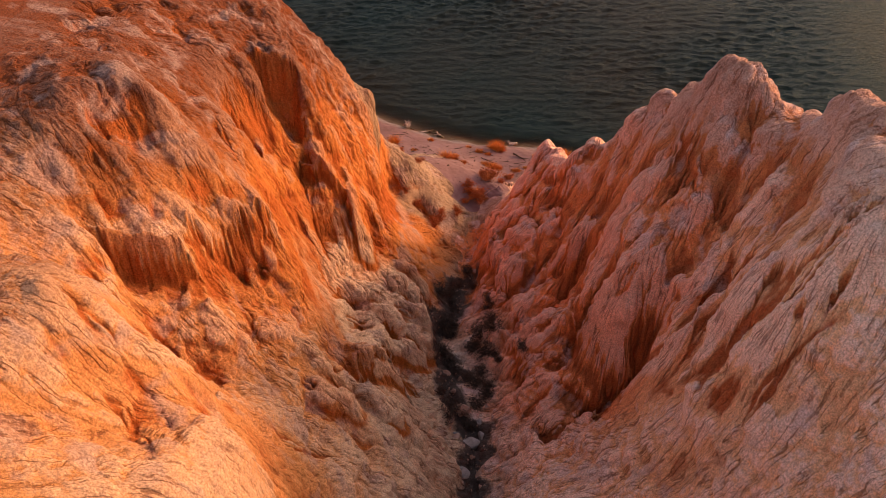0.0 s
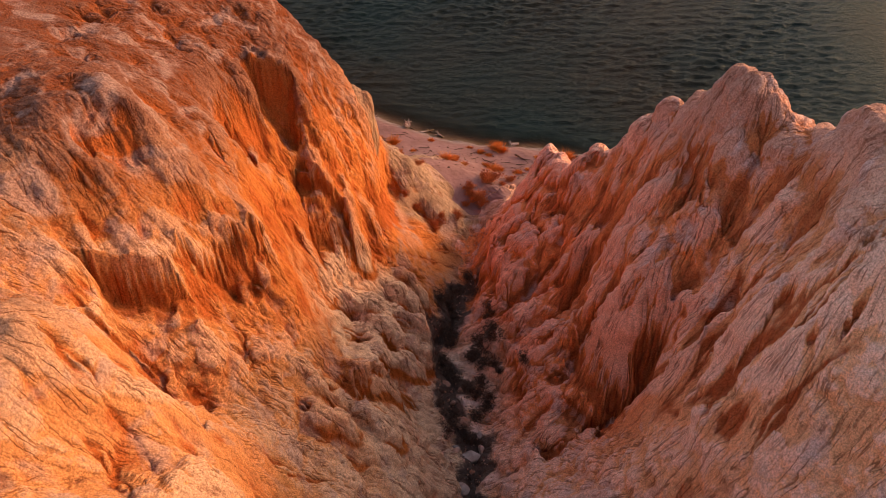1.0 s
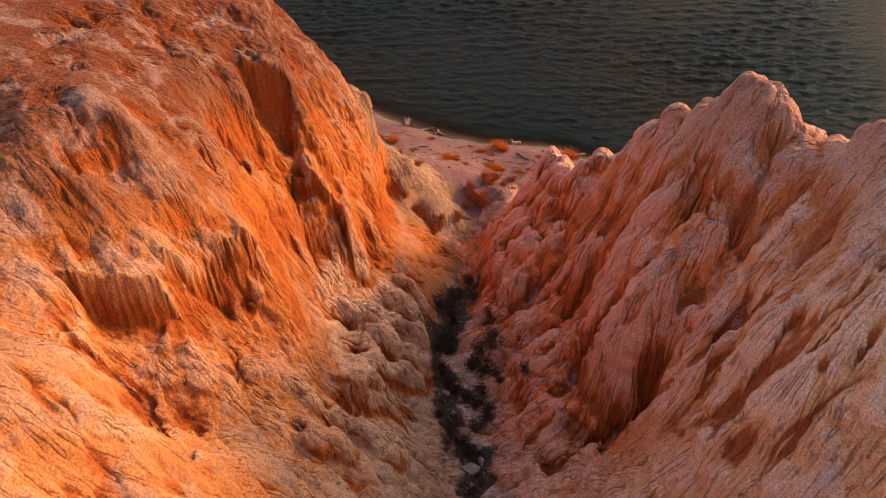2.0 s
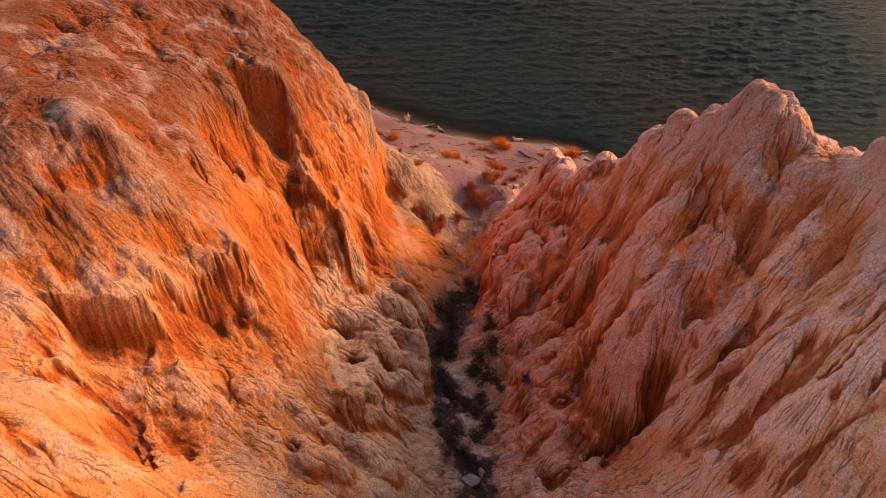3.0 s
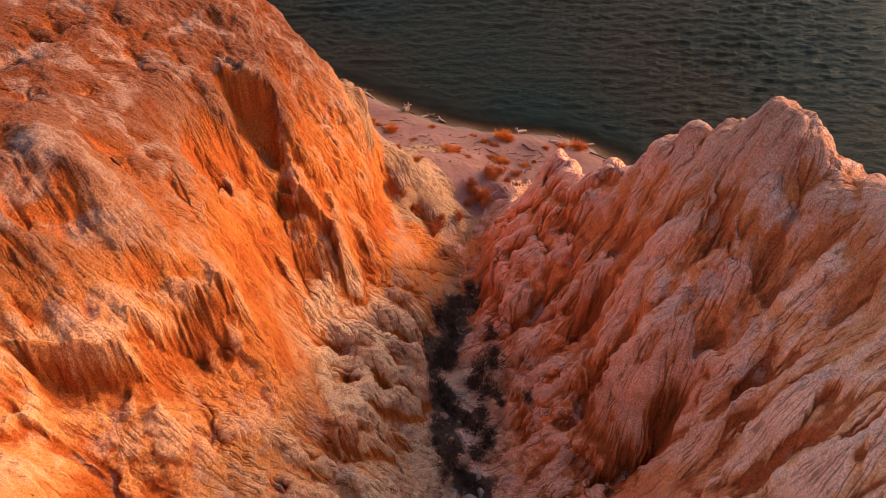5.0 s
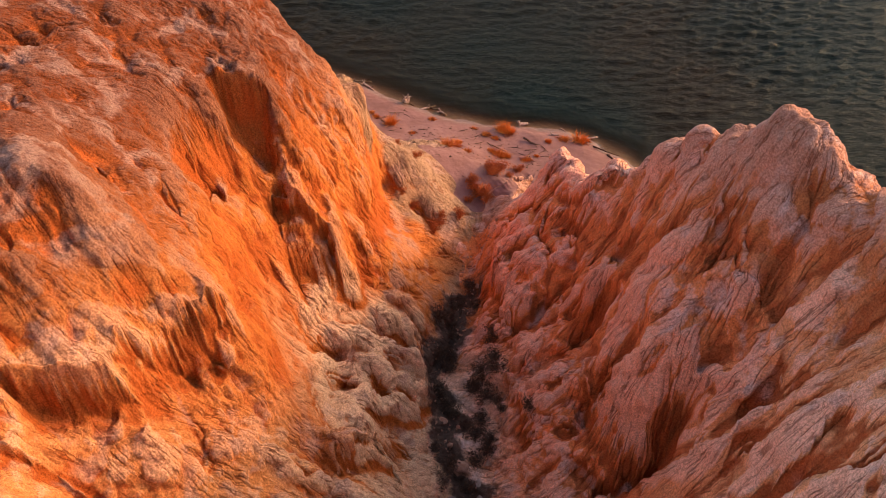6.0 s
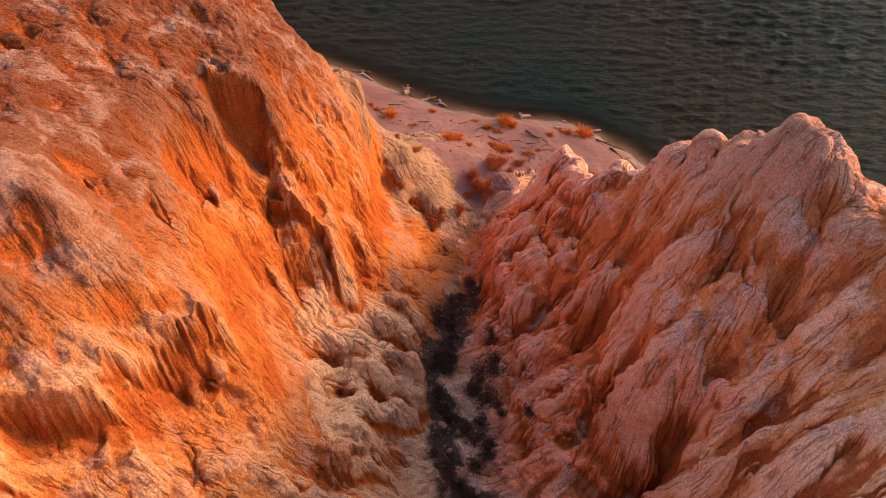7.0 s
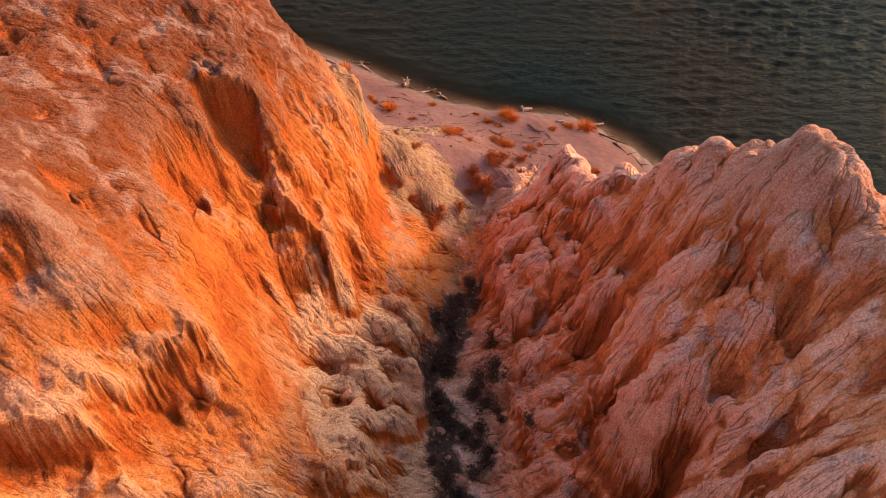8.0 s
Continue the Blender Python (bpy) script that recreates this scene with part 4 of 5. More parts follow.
def one_scarp(entry, px, py):
    """What one scarp adds at the places given: a lip above the rim and a hollow below it; and how far its bare face
    takes the shaded wall colour.
    """
    bare, drop, reach, way = entry
    far = 3.2 * reach
    best, sign, past = np.full(px.shape, 1e6), np.ones(px.shape), np.zeros(px.shape)
    for a, b in zip(way[:-1], way[1:]):
        ab = b - a
        size = np.linalg.norm(ab) + 1e-9
        raw = ((px - a[0]) * ab[0] + (py - a[1]) * ab[1]) / size
        t = np.clip(raw, 0, size)
        dist = np.hypot(px - a[0] - t * ab[0] / size, py - a[1] - t * ab[1] / size)
        right = ((px - a[0]) * ab[1] - (py - a[1]) * ab[0]) / size
        near = dist < best
        best = np.where(near, dist, best)
        sign = np.where(near, np.sign(right), sign)
        past = np.where(near, np.abs(raw - t), past)
    s = best * sign + (0.4 if bare else 1.0) * (0.13 * np.sin(px * 4.1 + 2 * py) + 0.10 * np.sin(py * 7.3 - px * 3.0) + 0.06 * np.sin(px * 13 + py * 9))
    upper = 0.35 * np.exp(np.minimum(s, 0) / (0.6 * reach))
    lower = -0.65 * np.exp(-np.maximum(s, 0) / reach)
    step = smooth(-0.10, 0.22, s)
    add = drop * (upper * (1 - step) + lower * step) * smooth(1.0, 0.0, past / (0.9 * reach)) * smooth(far, 0.6 * far, best)
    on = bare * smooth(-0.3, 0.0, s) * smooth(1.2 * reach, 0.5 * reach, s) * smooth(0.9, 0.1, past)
    return add, on


def break_off(x, y):
    """All the scarps over a grid, and where their bare faces are."""
    total, face = np.zeros(x.shape, np.float32), np.zeros(x.shape, np.float32)
    xs, ys = x[0], y[:, 0]
    for entry in SCARPS:
        far, way = 3.2 * entry[2], entry[3]
        lo, hi = way.min(0) - far, way.max(0) + far
        i0, i1 = np.searchsorted(ys, (lo[1], hi[1]))
        j0, j1 = np.searchsorted(xs, (lo[0], hi[0]))
        if i1 > i0 and j1 > j0:
            add, on = one_scarp(entry, x[i0:i1, j0:j1], y[i0:i1, j0:j1])
            total[i0:i1, j0:j1] += add
            face[i0:i1, j0:j1] = np.maximum(face[i0:i1, j0:j1], on)
    return total, face


# the surface stretched over the lines, less what the scarps add
NODES = samples()
XY = NODES[:, :2]
BARE = NODES[:, 2] - sum(one_scarp(entry, XY[:, 0], XY[:, 1])[0] for entry in SCARPS) - 0.15 * bulge_at(XY[:, 0], XY[:, 1])
_n = len(NODES)
_m = np.zeros((_n + 3, _n + 3))
_m[:_n, :_n] = kernel(((XY[:, None] - XY[None]) ** 2).sum(-1)) - 0.06 * np.eye(_n)
_m[:_n, _n:] = _m[_n:, :_n].T
_m[:_n, _n] = _m[_n, :_n] = 1
_m[:_n, _n + 1:] = XY
_m[_n + 1:, :_n] = XY.T
WEIGHTS = np.linalg.solve(_m, np.concatenate([BARE, np.zeros(3)]))


# ---------------------------------------------------------------- fine relief
def noise3(p, seed=0):
    """Gradient noise, about -1 to 1, at the rows of p."""
    rng = np.random.RandomState(seed)
    grads = rng.normal(size=(256, 3)).astype(np.float32)
    grads /= np.linalg.norm(grads, axis=1, keepdims=True)
    perm = rng.permutation(256)
    base = np.floor(p).astype(np.int32)
    f = (p - base).astype(np.float32)
    u = f * f * f * (f * (f * 6 - 15) + 10)
    total = np.zeros(len(p), np.float32)
    for dx in (0, 1):
        for dy in (0, 1):
            for dz in (0, 1):
                h = perm[(perm[(perm[(base[:, 0] + dx) & 255] + base[:, 1] + dy) & 255] + base[:, 2] + dz) & 255]
                g = grads[h]
                d = g[:, 0] * (f[:, 0] - dx) + g[:, 1] * (f[:, 1] - dy) + g[:, 2] * (f[:, 2] - dz)
                w = (u[:, 0] if dx else 1 - u[:, 0]) * (u[:, 1] if dy else 1 - u[:, 1]) * (u[:, 2] if dz else 1 - u[:, 2])
                total += w * d
    return total * 1.6


def blur(a, k):
    for _ in range(k):
        b = np.pad(a, ((1, 1), (0, 0)), "edge")
        a = (b[:-2] + 2 * a + b[2:]) / 4
        b = np.pad(a, ((0, 0), (1, 1)), "edge")
        a = (b[:, :-2] + 2 * a + b[:, 2:]) / 4
    return a


def enlarge(a, k, shape):
    """A coarse field brought to the fine grid, straight between its points."""
    i, j = np.arange(shape[0]) / k, np.arange(shape[1]) / k
    i0, j0 = np.minimum(i.astype(int), a.shape[0] - 2), np.minimum(j.astype(int), a.shape[1] - 2)
    u, v = np.clip(i - i0, 0, 1)[:, None], np.clip(j - j0, 0, 1)[None]
    r0, r1 = a[i0], a[i0 + 1]
    return ((r0[:, j0] * (1 - v) + r0[:, j0 + 1] * v) * (1 - u) + (r1[:, j0] * (1 - v) + r1[:, j0 + 1] * v) * u).astype(np.float32)


def flow_lines(z, grain, reach, seed, stray=0.35):
    """A random field drawn out down the slope of z, like the rills that rain cuts. Mean 0, spread 1."""
    ny, nx = z.shape
    gy, gx = np.gradient(z)
    wob = blur(np.random.RandomState(seed + 7).normal(size=z.shape).astype(np.float32), 10)
    wob *= stray / wob.std()
    size = np.sqrt(gx * gx + gy * gy) + 1e-4
    dx, dy = gx / size, gy / size
    dx, dy = dx - wob * dy, dy + wob * dx
    src = np.random.RandomState(seed).normal(size=z.shape).astype(np.float32)
    src = blur(src, grain)
    yy, xx = np.mgrid[0:ny, 0:nx].astype(np.float32)
    total = src.copy()
    for sign in (1, -1):
        px, py = xx.copy(), yy.copy()
        for _ in range(reach):
            ix, iy = np.clip(px, 0, nx - 1).astype(np.int32), np.clip(py, 0, ny - 1).astype(np.int32)
            px += sign * dx[iy, ix]
            py += sign * dy[iy, ix]
            ix, iy = np.clip(px + 0.5, 0, nx - 1).astype(np.int32), np.clip(py + 0.5, 0, ny - 1).astype(np.int32)
            total += src[iy, ix]
    total -= total.mean()
    return total / total.std()


# ---------------------------------------------------------------- the ground sheet
STEP = 0.067
CORE_X, CORE_Y = np.arange(-26, 26, STEP), np.arange(16, 100, STEP)


def stretched(core, far):
    """Core spacing in the middle, ever wider towards the horizon."""
    grow, out = 0.16, []
    d = 0.0
    while d < far:
        d += grow
        out.append(d)
        grow *= 1.16
    out = np.array(out)
    return np.concatenate([core[0] - out[::-1], core, core[-1] + out]), len(out)


GX, PAD_X = stretched(CORE_X, 2500)
GY, PAD_Y = stretched(CORE_Y, 2500)
MX, MY = np.meshgrid(GX.astype(np.float32), GY.astype(np.float32))
BASE = land_height(MX, MY)
CORE = (slice(PAD_Y, PAD_Y + len(CORE_Y)), slice(PAD_X, PAD_X + len(CORE_X)))

cx, cy, cz = MX[CORE], MY[CORE], BASE[CORE]
CUT = cut_grooves(cx, cy)
BROKEN, FACE = break_off(cx, cy)
CUT *= 1 - 0.85 * FACE
gy_, gx_ = np.gradient(blur(cz, 12), STEP)
CUT *= 1 + 0.5 * smooth(0.0, 3.0, cx - 2.5)
CUT *= 1.05 * np.minimum(np.sqrt(1 + gx_ ** 2 + gy_ ** 2), 1.6)
cz = blur(cz, 2) - CUT + BROKEN + blur(bulge_at(cx, cy).astype(np.float32), 3)
gy_, gx_ = np.gradient(blur(cz, 4), STEP)
length = np.sqrt(1 + gx_ ** 2 + gy_ ** 2)
NX_, NY_, NZ_ = -gx_ / length, -gy_ / length, 1 / length
STEEP = smooth(0.55, 0.25, NZ_)
SANDY = smooth(76.5, 79.5, cy) * smooth(6.0, 4.0, cz) * smooth(0.80, 0.93, NZ_)
SANDY = np.maximum(blur(SANDY, 4), smooth(1.6, 0.9, cz) * smooth(76, 80, cy))
CREEK_NODES = np.concatenate([dict((k, n) for k, n in LAND)["upper_creek"][::-1], dict((k, n) for k, n in LAND)["creek"]])
creek_x = np.interp(cy, CREEK_NODES[:, 1], CREEK_NODES[:, 0]) + 0.45 * np.sin(cy * 0.83) + 0.25 * np.sin(cy * 2.1 + 1)
bed_half = 1.9 + 0.6 * np.sin(cy * 1.37 + 2) * np.sin(cy * 0.61) + 0.2 * np.sin(cy * 4.3 + cx * 2)
BEDDY = smooth(bed_half, 0.25, np.abs(cx - creek_x)) * smooth(78, 76, cy)
cz = cz - 0.5 * smooth(0.55, 0.1, np.abs(cx - creek_x)) * smooth(72, 66, cy)
hard = (1 - SANDY) * (1 - 0.2 * BEDDY)
edge = np.minimum(np.minimum(cx - CORE_X[0], CORE_X[-1] - cx), np.minimum(cy - CORE_Y[0], CORE_Y[-1] - cy))
hard = hard * smooth(0, 3, edge)

p = np.stack([cx.ravel(), cy.ravel(), cz.ravel()], 1)


def field(scale, seed, flat=1.0):
    return noise3(p * np.array([1 / scale, 1 / scale, flat / scale], np.float32) + seed * 17.3, seed).reshape(cx.shape)


warp = np.stack([field(3.0, 21).ravel(), field(3.0, 22).ravel(), field(3.0, 23).ravel()], 1)
p_straight = p
p = p + 0.3 * warp
# long ribs that run down the slopes, parted by creases
small = blur(cz, 6)[::3, ::3]
rib_field = enlarge(flow_lines(small, 14, 34, 40), 3, cx.shape)
# broad spurs between deep creases
wide = blur(cz, 12)[::6, ::6]


def facets(f):
    """Sharp hollows and sharp crests with flat flanks between."""
    return 1 - np.abs(1 - np.minimum(np.abs(f), 1.9))


spurs = facets(1.1 * enlarge(flow_lines(wide, 8, 12, 71), 6, cx.shape))


def knuckles(width, length, seed, skew):
    """Ribs that fall side by side towards the creek, each broken into overlapping rounded blocks."""
    across = (p_straight[:, 1] + skew * p_straight[:, 0]).reshape(cx.shape) / width + 0.75 * field(5.5, seed) + 0.15 * field(2.2, seed + 1)
    each = np.floor(across)
    rib = 0.6 * (1 - np.abs(2 * (across - each) - 1)) + 0.4 * np.abs(np.sin(np.pi * across)) ** 0.75
    shift = np.sin(each * 12.9898 + seed) * 43758.5453
    down = -cx / length + (shift - np.floor(shift)) + 0.35 * field(2.5, seed + 2) + 0.5 * (across - each - 0.5)
    f = down - np.floor(down)
    block = f * smooth(1.0, 0.86, f)
    return rib - 0.6 + 0.75 * (block - 0.42) * smooth(0.15, 0.7, rib)


def chips(size, seed, flat=1.0):
    """Broken faces: each cell a plane of its own tilt, the highest of its neighbours showing."""
    q = p * np.array([1 / size, 1 / size, flat / size], np.float32)
    base = np.floor(q).astype(np.int32)
    rng = np.random.RandomState(seed)
    spot, tilt, rise = rng.rand(4096, 3).astype(np.float32), rng.normal(size=(4096, 3)).astype(np.float32), rng.rand(4096).astype(np.float32)
    best = np.full(len(q), -9.0, np.float32)
    for i in (-1, 0, 1):
        for j in (-1, 0, 1):
            for k in (-1, 0, 1):
                c = base + np.array([i, j, k], np.int32)
                h = (c[:, 0] * 73 + c[:, 1] * 179 + c[:, 2] * 283) & 4095
                r = q - c - spot[h]
                best = np.maximum(best, 0.5 * rise[h] + 0.35 * (r * tilt[h]).sum(1) - 1.1 * (r * r).sum(1))
    return (best - best.mean()).reshape(cx.shape)


# rounded lobes parted by sharp creases
lobes = np.abs(field(2.6, 1)) * 0.16 + np.abs(field(1.15, 2)) * 0.10 + np.abs(field(0.55, 3)) * 0.06 - 0.1
broken_faces = 0.55 * chips(2.3, 31) + 0.32 * chips(1.0, 32) + 0.19 * chips(0.42, 33)
swell = field(5.0, 4) * 0.15
p = p_straight
flutes = np.abs(field(0.75, 5, 0.12)) * 0.11 + np.abs(field(0.30, 6, 0.10)) * 0.07 - 0.08
grain = field(0.5, 8) * 0.035 + field(0.26, 7) * 0.03 + field(0.15, 12) * 0.022
even = enlarge(blur(cz[::4, ::4], 6), 4, cx.shape)
slim_field = flow_lines(even, 14, 50, 44, 0.22)
slim = np.abs(slim_field)
ribs = np.abs(rib_field)
patchy = smooth(-0.25, 0.35, field(6.0, 13))
east = smooth(-1.0, 1.0, cx - creek_x)
east_blocks = (0.42 * knuckles(3.2, 5.2, 61, 0.22) + 0.12 * knuckles(1.3, 2.4, 65, 0.30)) * (0.45 + 0.55 * smooth(41, 49, cy))
relief = (0.05 * (facets(ribs) + 0.25) * (1 - 0.6 * STEEP) - 0.05 * np.exp(-(ribs / 0.08) ** 2) + 0.03 * np.minimum(slim, 1.5) - 0.06 * np.exp(-(slim / 0.12) ** 2) - 0.06) * (0.6 - 0.25 * east)
relief = relief + (lobes * (0.6 + 0.6 * patchy) + broken_faces * (1.1 - 0.4 * patchy) * (1 - 0.45 * smooth(29, 34, cz) * (1 - east))) * (1 - 0.3 * STEEP) * (1 - 0.1 * east) + swell + (flutes * np.maximum(0.45 * STEEP, FACE) + grain) * (1 - 0.3 * east) + 0.10 * (spurs - 0.5) * (1 - 0.7 * east) + east_blocks * east * smooth(0.5, 3.0, cx - creek_x)
shaped = cz + relief * hard * NZ_
coarse = flow_lines(even, 3, 30, 41, 0.14)
rills = -0.045 * np.exp(-(coarse / 0.25) ** 2)
calm = smooth(-5.5, -4.0, cx) * smooth(2.0, 0.5, cx) * smooth(64.5, 67, cy) * smooth(86, 82, cy)
relief = (relief + rills) * (1 - 0.82 * FACE) * (1 - 0.6 * calm)
rounded = cz + relief * hard * NZ_
# grooves count as extra hollow, so their shade enters the rock colour
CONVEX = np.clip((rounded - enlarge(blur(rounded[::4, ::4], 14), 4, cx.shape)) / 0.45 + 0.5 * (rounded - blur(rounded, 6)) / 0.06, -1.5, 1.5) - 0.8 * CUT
ripple = 0.03 * field(0.6, 9) + 0.10 * field(2.5, 10)
# burrows of birds in the brow over the scar
BURROWS = ((-13.6, 71.5), (-13.1, 70.6), (-12.6, 70.3), (-12.2, 69.7), (-12.0, 68.7), (-12.1, 67.4), (-12.4, 66.0), (-12.7, 64.9), (-13.2, 64.4))
PIT = np.zeros(cx.shape, np.float32)
burrows = random.Random(9)
for way in BURROWS:
    for _ in range(burrows.randint(5, 9)):
        bx, by, size = way[0] + burrows.gauss(0, 0.35), way[1] + burrows.gauss(0, 0.4), burrows.uniform(0.07, 0.13)
        i, j = int((by - CORE_Y[0]) / STEP), int((bx - CORE_X[0]) / STEP)
        near = (slice(i - 5, i + 6), slice(j - 5, j + 6))
        PIT[near] = np.maximum(PIT[near], np.exp(-((cx[near] - bx) ** 2 + (cy[near] - by) ** 2) / size ** 2))
d = relief * hard - 0.4 * PIT + ripple * (1 - hard) * smooth(0, 3, edge)
VX, VY, VZ = MX.copy(), MY.copy(), BASE.copy()
VX[CORE] += d * NX_
VY[CORE] += d * NY_
VZ[CORE] = BASE[CORE] * (1 - smooth(0, 3, edge)) + (cz + d * NZ_) * smooth(0, 3, edge)

FULL = {}
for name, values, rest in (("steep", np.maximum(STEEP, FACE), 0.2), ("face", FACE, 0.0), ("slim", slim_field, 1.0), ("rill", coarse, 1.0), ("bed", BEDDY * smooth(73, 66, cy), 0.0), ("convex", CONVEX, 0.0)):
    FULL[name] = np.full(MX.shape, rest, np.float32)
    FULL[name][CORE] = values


def ground_at(x, y):
    """Height of the finished ground."""
    i, j = np.searchsorted(GY, y), np.searchsorted(GX, x)
    return float(VZ[i, j])


def sheet(name, keep, material, label, category):
    """The cells of the ground sheet where keep is true, as one mesh."""
    ny, nx = MX.shape
    index = np.arange(ny * nx).reshape(ny, nx)
    quads = np.stack([index[:-1, :-1], index[:-1, 1:], index[1:, 1:], index[1:, :-1]], -1)[keep]
    used, flat = np.unique(quads, return_inverse=True)
    me = bpy.data.meshes.new(name)
    me.vertices.add(len(used))
    co = np.stack([VX.ravel()[used], VY.ravel()[used], VZ.ravel()[used]], 1).astype(np.float32)
    me.vertices.foreach_set("co", co.ravel())
    n = len(quads)
    me.loops.add(4 * n)
    me.loops.foreach_set("vertex_index", flat.ravel().astype(np.int32))
    me.polygons.add(n)
    me.polygons.foreach_set("loop_start", np.arange(0, 4 * n, 4, dtype=np.int32))
    me.polygons.foreach_set("use_smooth", np.ones(n, bool))
    for key, values in FULL.items():
        me.attributes.new(key, "FLOAT", "POINT").data.foreach_set("value", values.ravel()[used])
    me.update(calc_edges=True)
    me.materials.append(material)
    return tagged(new(name, me), label, category, kind="structure")


def cells(a):
    return a[:-1, :-1]


full_sand, full_bed = np.zeros(MX.shape), np.zeros(MX.shape)
full_sand[CORE], full_bed[CORE] = SANDY, BEDDY
full_sand = np.maximum(full_sand, ((VZ < 1.0) & (MY > 60)).astype(float))
is_sand = cells(full_sand) > 0.5
is_bed = (cells(full_bed) > 0.5) & ~is_sand
side = cells(MX) < np.interp(cells(MY), CREEK_NODES[:, 1], CREEK_NODES[:, 0])
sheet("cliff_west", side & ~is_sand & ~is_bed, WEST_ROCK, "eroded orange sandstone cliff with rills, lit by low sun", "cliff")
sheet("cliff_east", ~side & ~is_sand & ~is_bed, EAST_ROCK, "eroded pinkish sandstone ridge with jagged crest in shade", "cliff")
sheet("gully_floor", is_bed, EAST_ROCK, "silty floor of a narrow dry creek gully, darkened by painted shade", "creek bed")
sheet("beach", is_sand, SAND, "pale pinkish sand beach below the cliffs", "beach")


# ---------------------------------------------------------------- the sea
def sea():
    wx, _ = stretched(np.arange(-36, 56, 0.22), 4000)
    wy, _ = stretched(np.arange(80, 152, 0.22), 4000)
    x, y = np.meshgrid(wx, wy)
    rng = np.random.RandomState(5)
    z = np.zeros(x.shape)
    gust = 0.75 + 0.35 * np.sin(x * 0.11 + 1.3 * np.sin(y * 0.07)) * np.sin(y * 0.16 + 0.8 * np.sin(x * 0.09))
    for k in range(44):
        wave = 0.75 * 1.03 ** k
        a = radians(-80 + rng.normal() * 30)
        ph = rng.uniform(0, 6.28)
        z += 0.0115 * wave ** 0.5 * np.sin((x * math.cos(a) + y * math.sin(a)) * 6.283 / wave + ph)
    z *= gust
    near = smooth(0, 10, np.minimum(np.minimum(x + 37, 57 - x), np.minimum(153 - y, y - 79)))
    ii = np.clip(np.searchsorted(GY, y), 0, len(GY) - 1)
    jj = np.clip(np.searchsorted(GX, x), 0, len(GX) - 1)
    depth = np.clip(-VZ[ii, jj], 0, 6)
    z = z * near * (0.25 + 0.75 * smooth(0, 1.5, depth))
    ny, nx = x.shape
    index = np.arange(ny * nx).reshape(ny, nx)
    quads = np.stack([index[:-1, :-1], index[:-1, 1:], index[1:, 1:], index[1:, :-1]], -1).reshape(-1, 4)
    me = bpy.data.meshes.new("water")
    me.vertices.add(nx * ny)
    me.vertices.foreach_set("co", np.stack([x.ravel(), y.ravel(), z.ravel()], 1).astype(np.float32).ravel())
    n = len(quads)
    me.loops.add(4 * n)
    me.loops.foreach_set("vertex_index", quads.ravel().astype(np.int32))
    me.polygons.add(n)
    me.polygons.foreach_set("loop_start", np.arange(0, 4 * n, 4, dtype=np.int32))
    me.polygons.foreach_set("use_smooth", np.ones(n, bool))
    me.attributes.new("depth", "FLOAT", "POINT").data.foreach_set("value", depth.ravel().astype(np.float32))
    me.update(calc_edges=True)
    me.materials.append(WATER)
    tagged(new("water", me), "dark green sea with small wind ripples", "sea", kind="structure")


sea()


# ---------------------------------------------------------------- plants, driftwood and loose rocks
def plain_material(name, a, b, scale, rough=0.9, relief=0.02, stretch=None):
    g = Graph(name)
    vary = g.t.nodes.new("ShaderNodeObjectInfo").outputs["Random"]
    v = g.noise(scale, 5.0, 0.65, stretch=stretch)
    col = g.mix(g.ramp(v, 0.3, 0.7), a, b)
    col = g.mix(0.5, col, g.mix(vary, (0.65, 0.65, 0.65), (1.25, 1.2, 1.15)), "MULTIPLY")
    return g.done(col, rough, g.bump(v, 0.6, relief), 0.15)


def leaf_material(name, a, b):
    """Dry blades and leaves, each a little different."""
    g = Graph(name)
    island = g.t.nodes.new("ShaderNodeNewGeometry").outputs["Random Per Island"]
    return g.done(g.mix(island, a, b), 0.8, None, 0.15)


GRASS = leaf_material("dry_grass", (0.52, 0.13, 0.025), (0.72, 0.27, 0.055))
RUSTY = leaf_material("rusty_leaves", (0.30, 0.065, 0.02), (0.48, 0.13, 0.035))
DUSKY = leaf_material("dark_twigs", (0.05, 0.032, 0.024), (0.16, 0.085, 0.055))
WOOD = plain_material("weathered_driftwood", (0.22, 0.13, 0.10), (0.48, 0.34, 0.28), 3.0, stretch=(1, 1, 4))
BARK = plain_material("dark_driftwood", (0.05, 0.026, 0.018), (0.13, 0.065, 0.042), 4.0)
STONE = plain_material("fallen_sandstone", (0.24, 0.17, 0.14), (0.44, 0.33, 0.28), 1.6, relief=0.06)
RED_STONE = plain_material("fallen_red_sandstone", (0.34, 0.15, 0.09), (0.50, 0.28, 0.20), 1.6, relief=0.06)
RNG = random.Random(11)


def part(name, bm, material, parent=None, label=""):
    """Links a bmesh as one mesh object."""
    me = bpy.data.meshes.new(name)
    bm.to_mesh(me)
    bm.free()
    me.materials.append(material)
    ob = new(name, me)
    if parent:
        ob.parent = parent
    return tagged(ob, label)


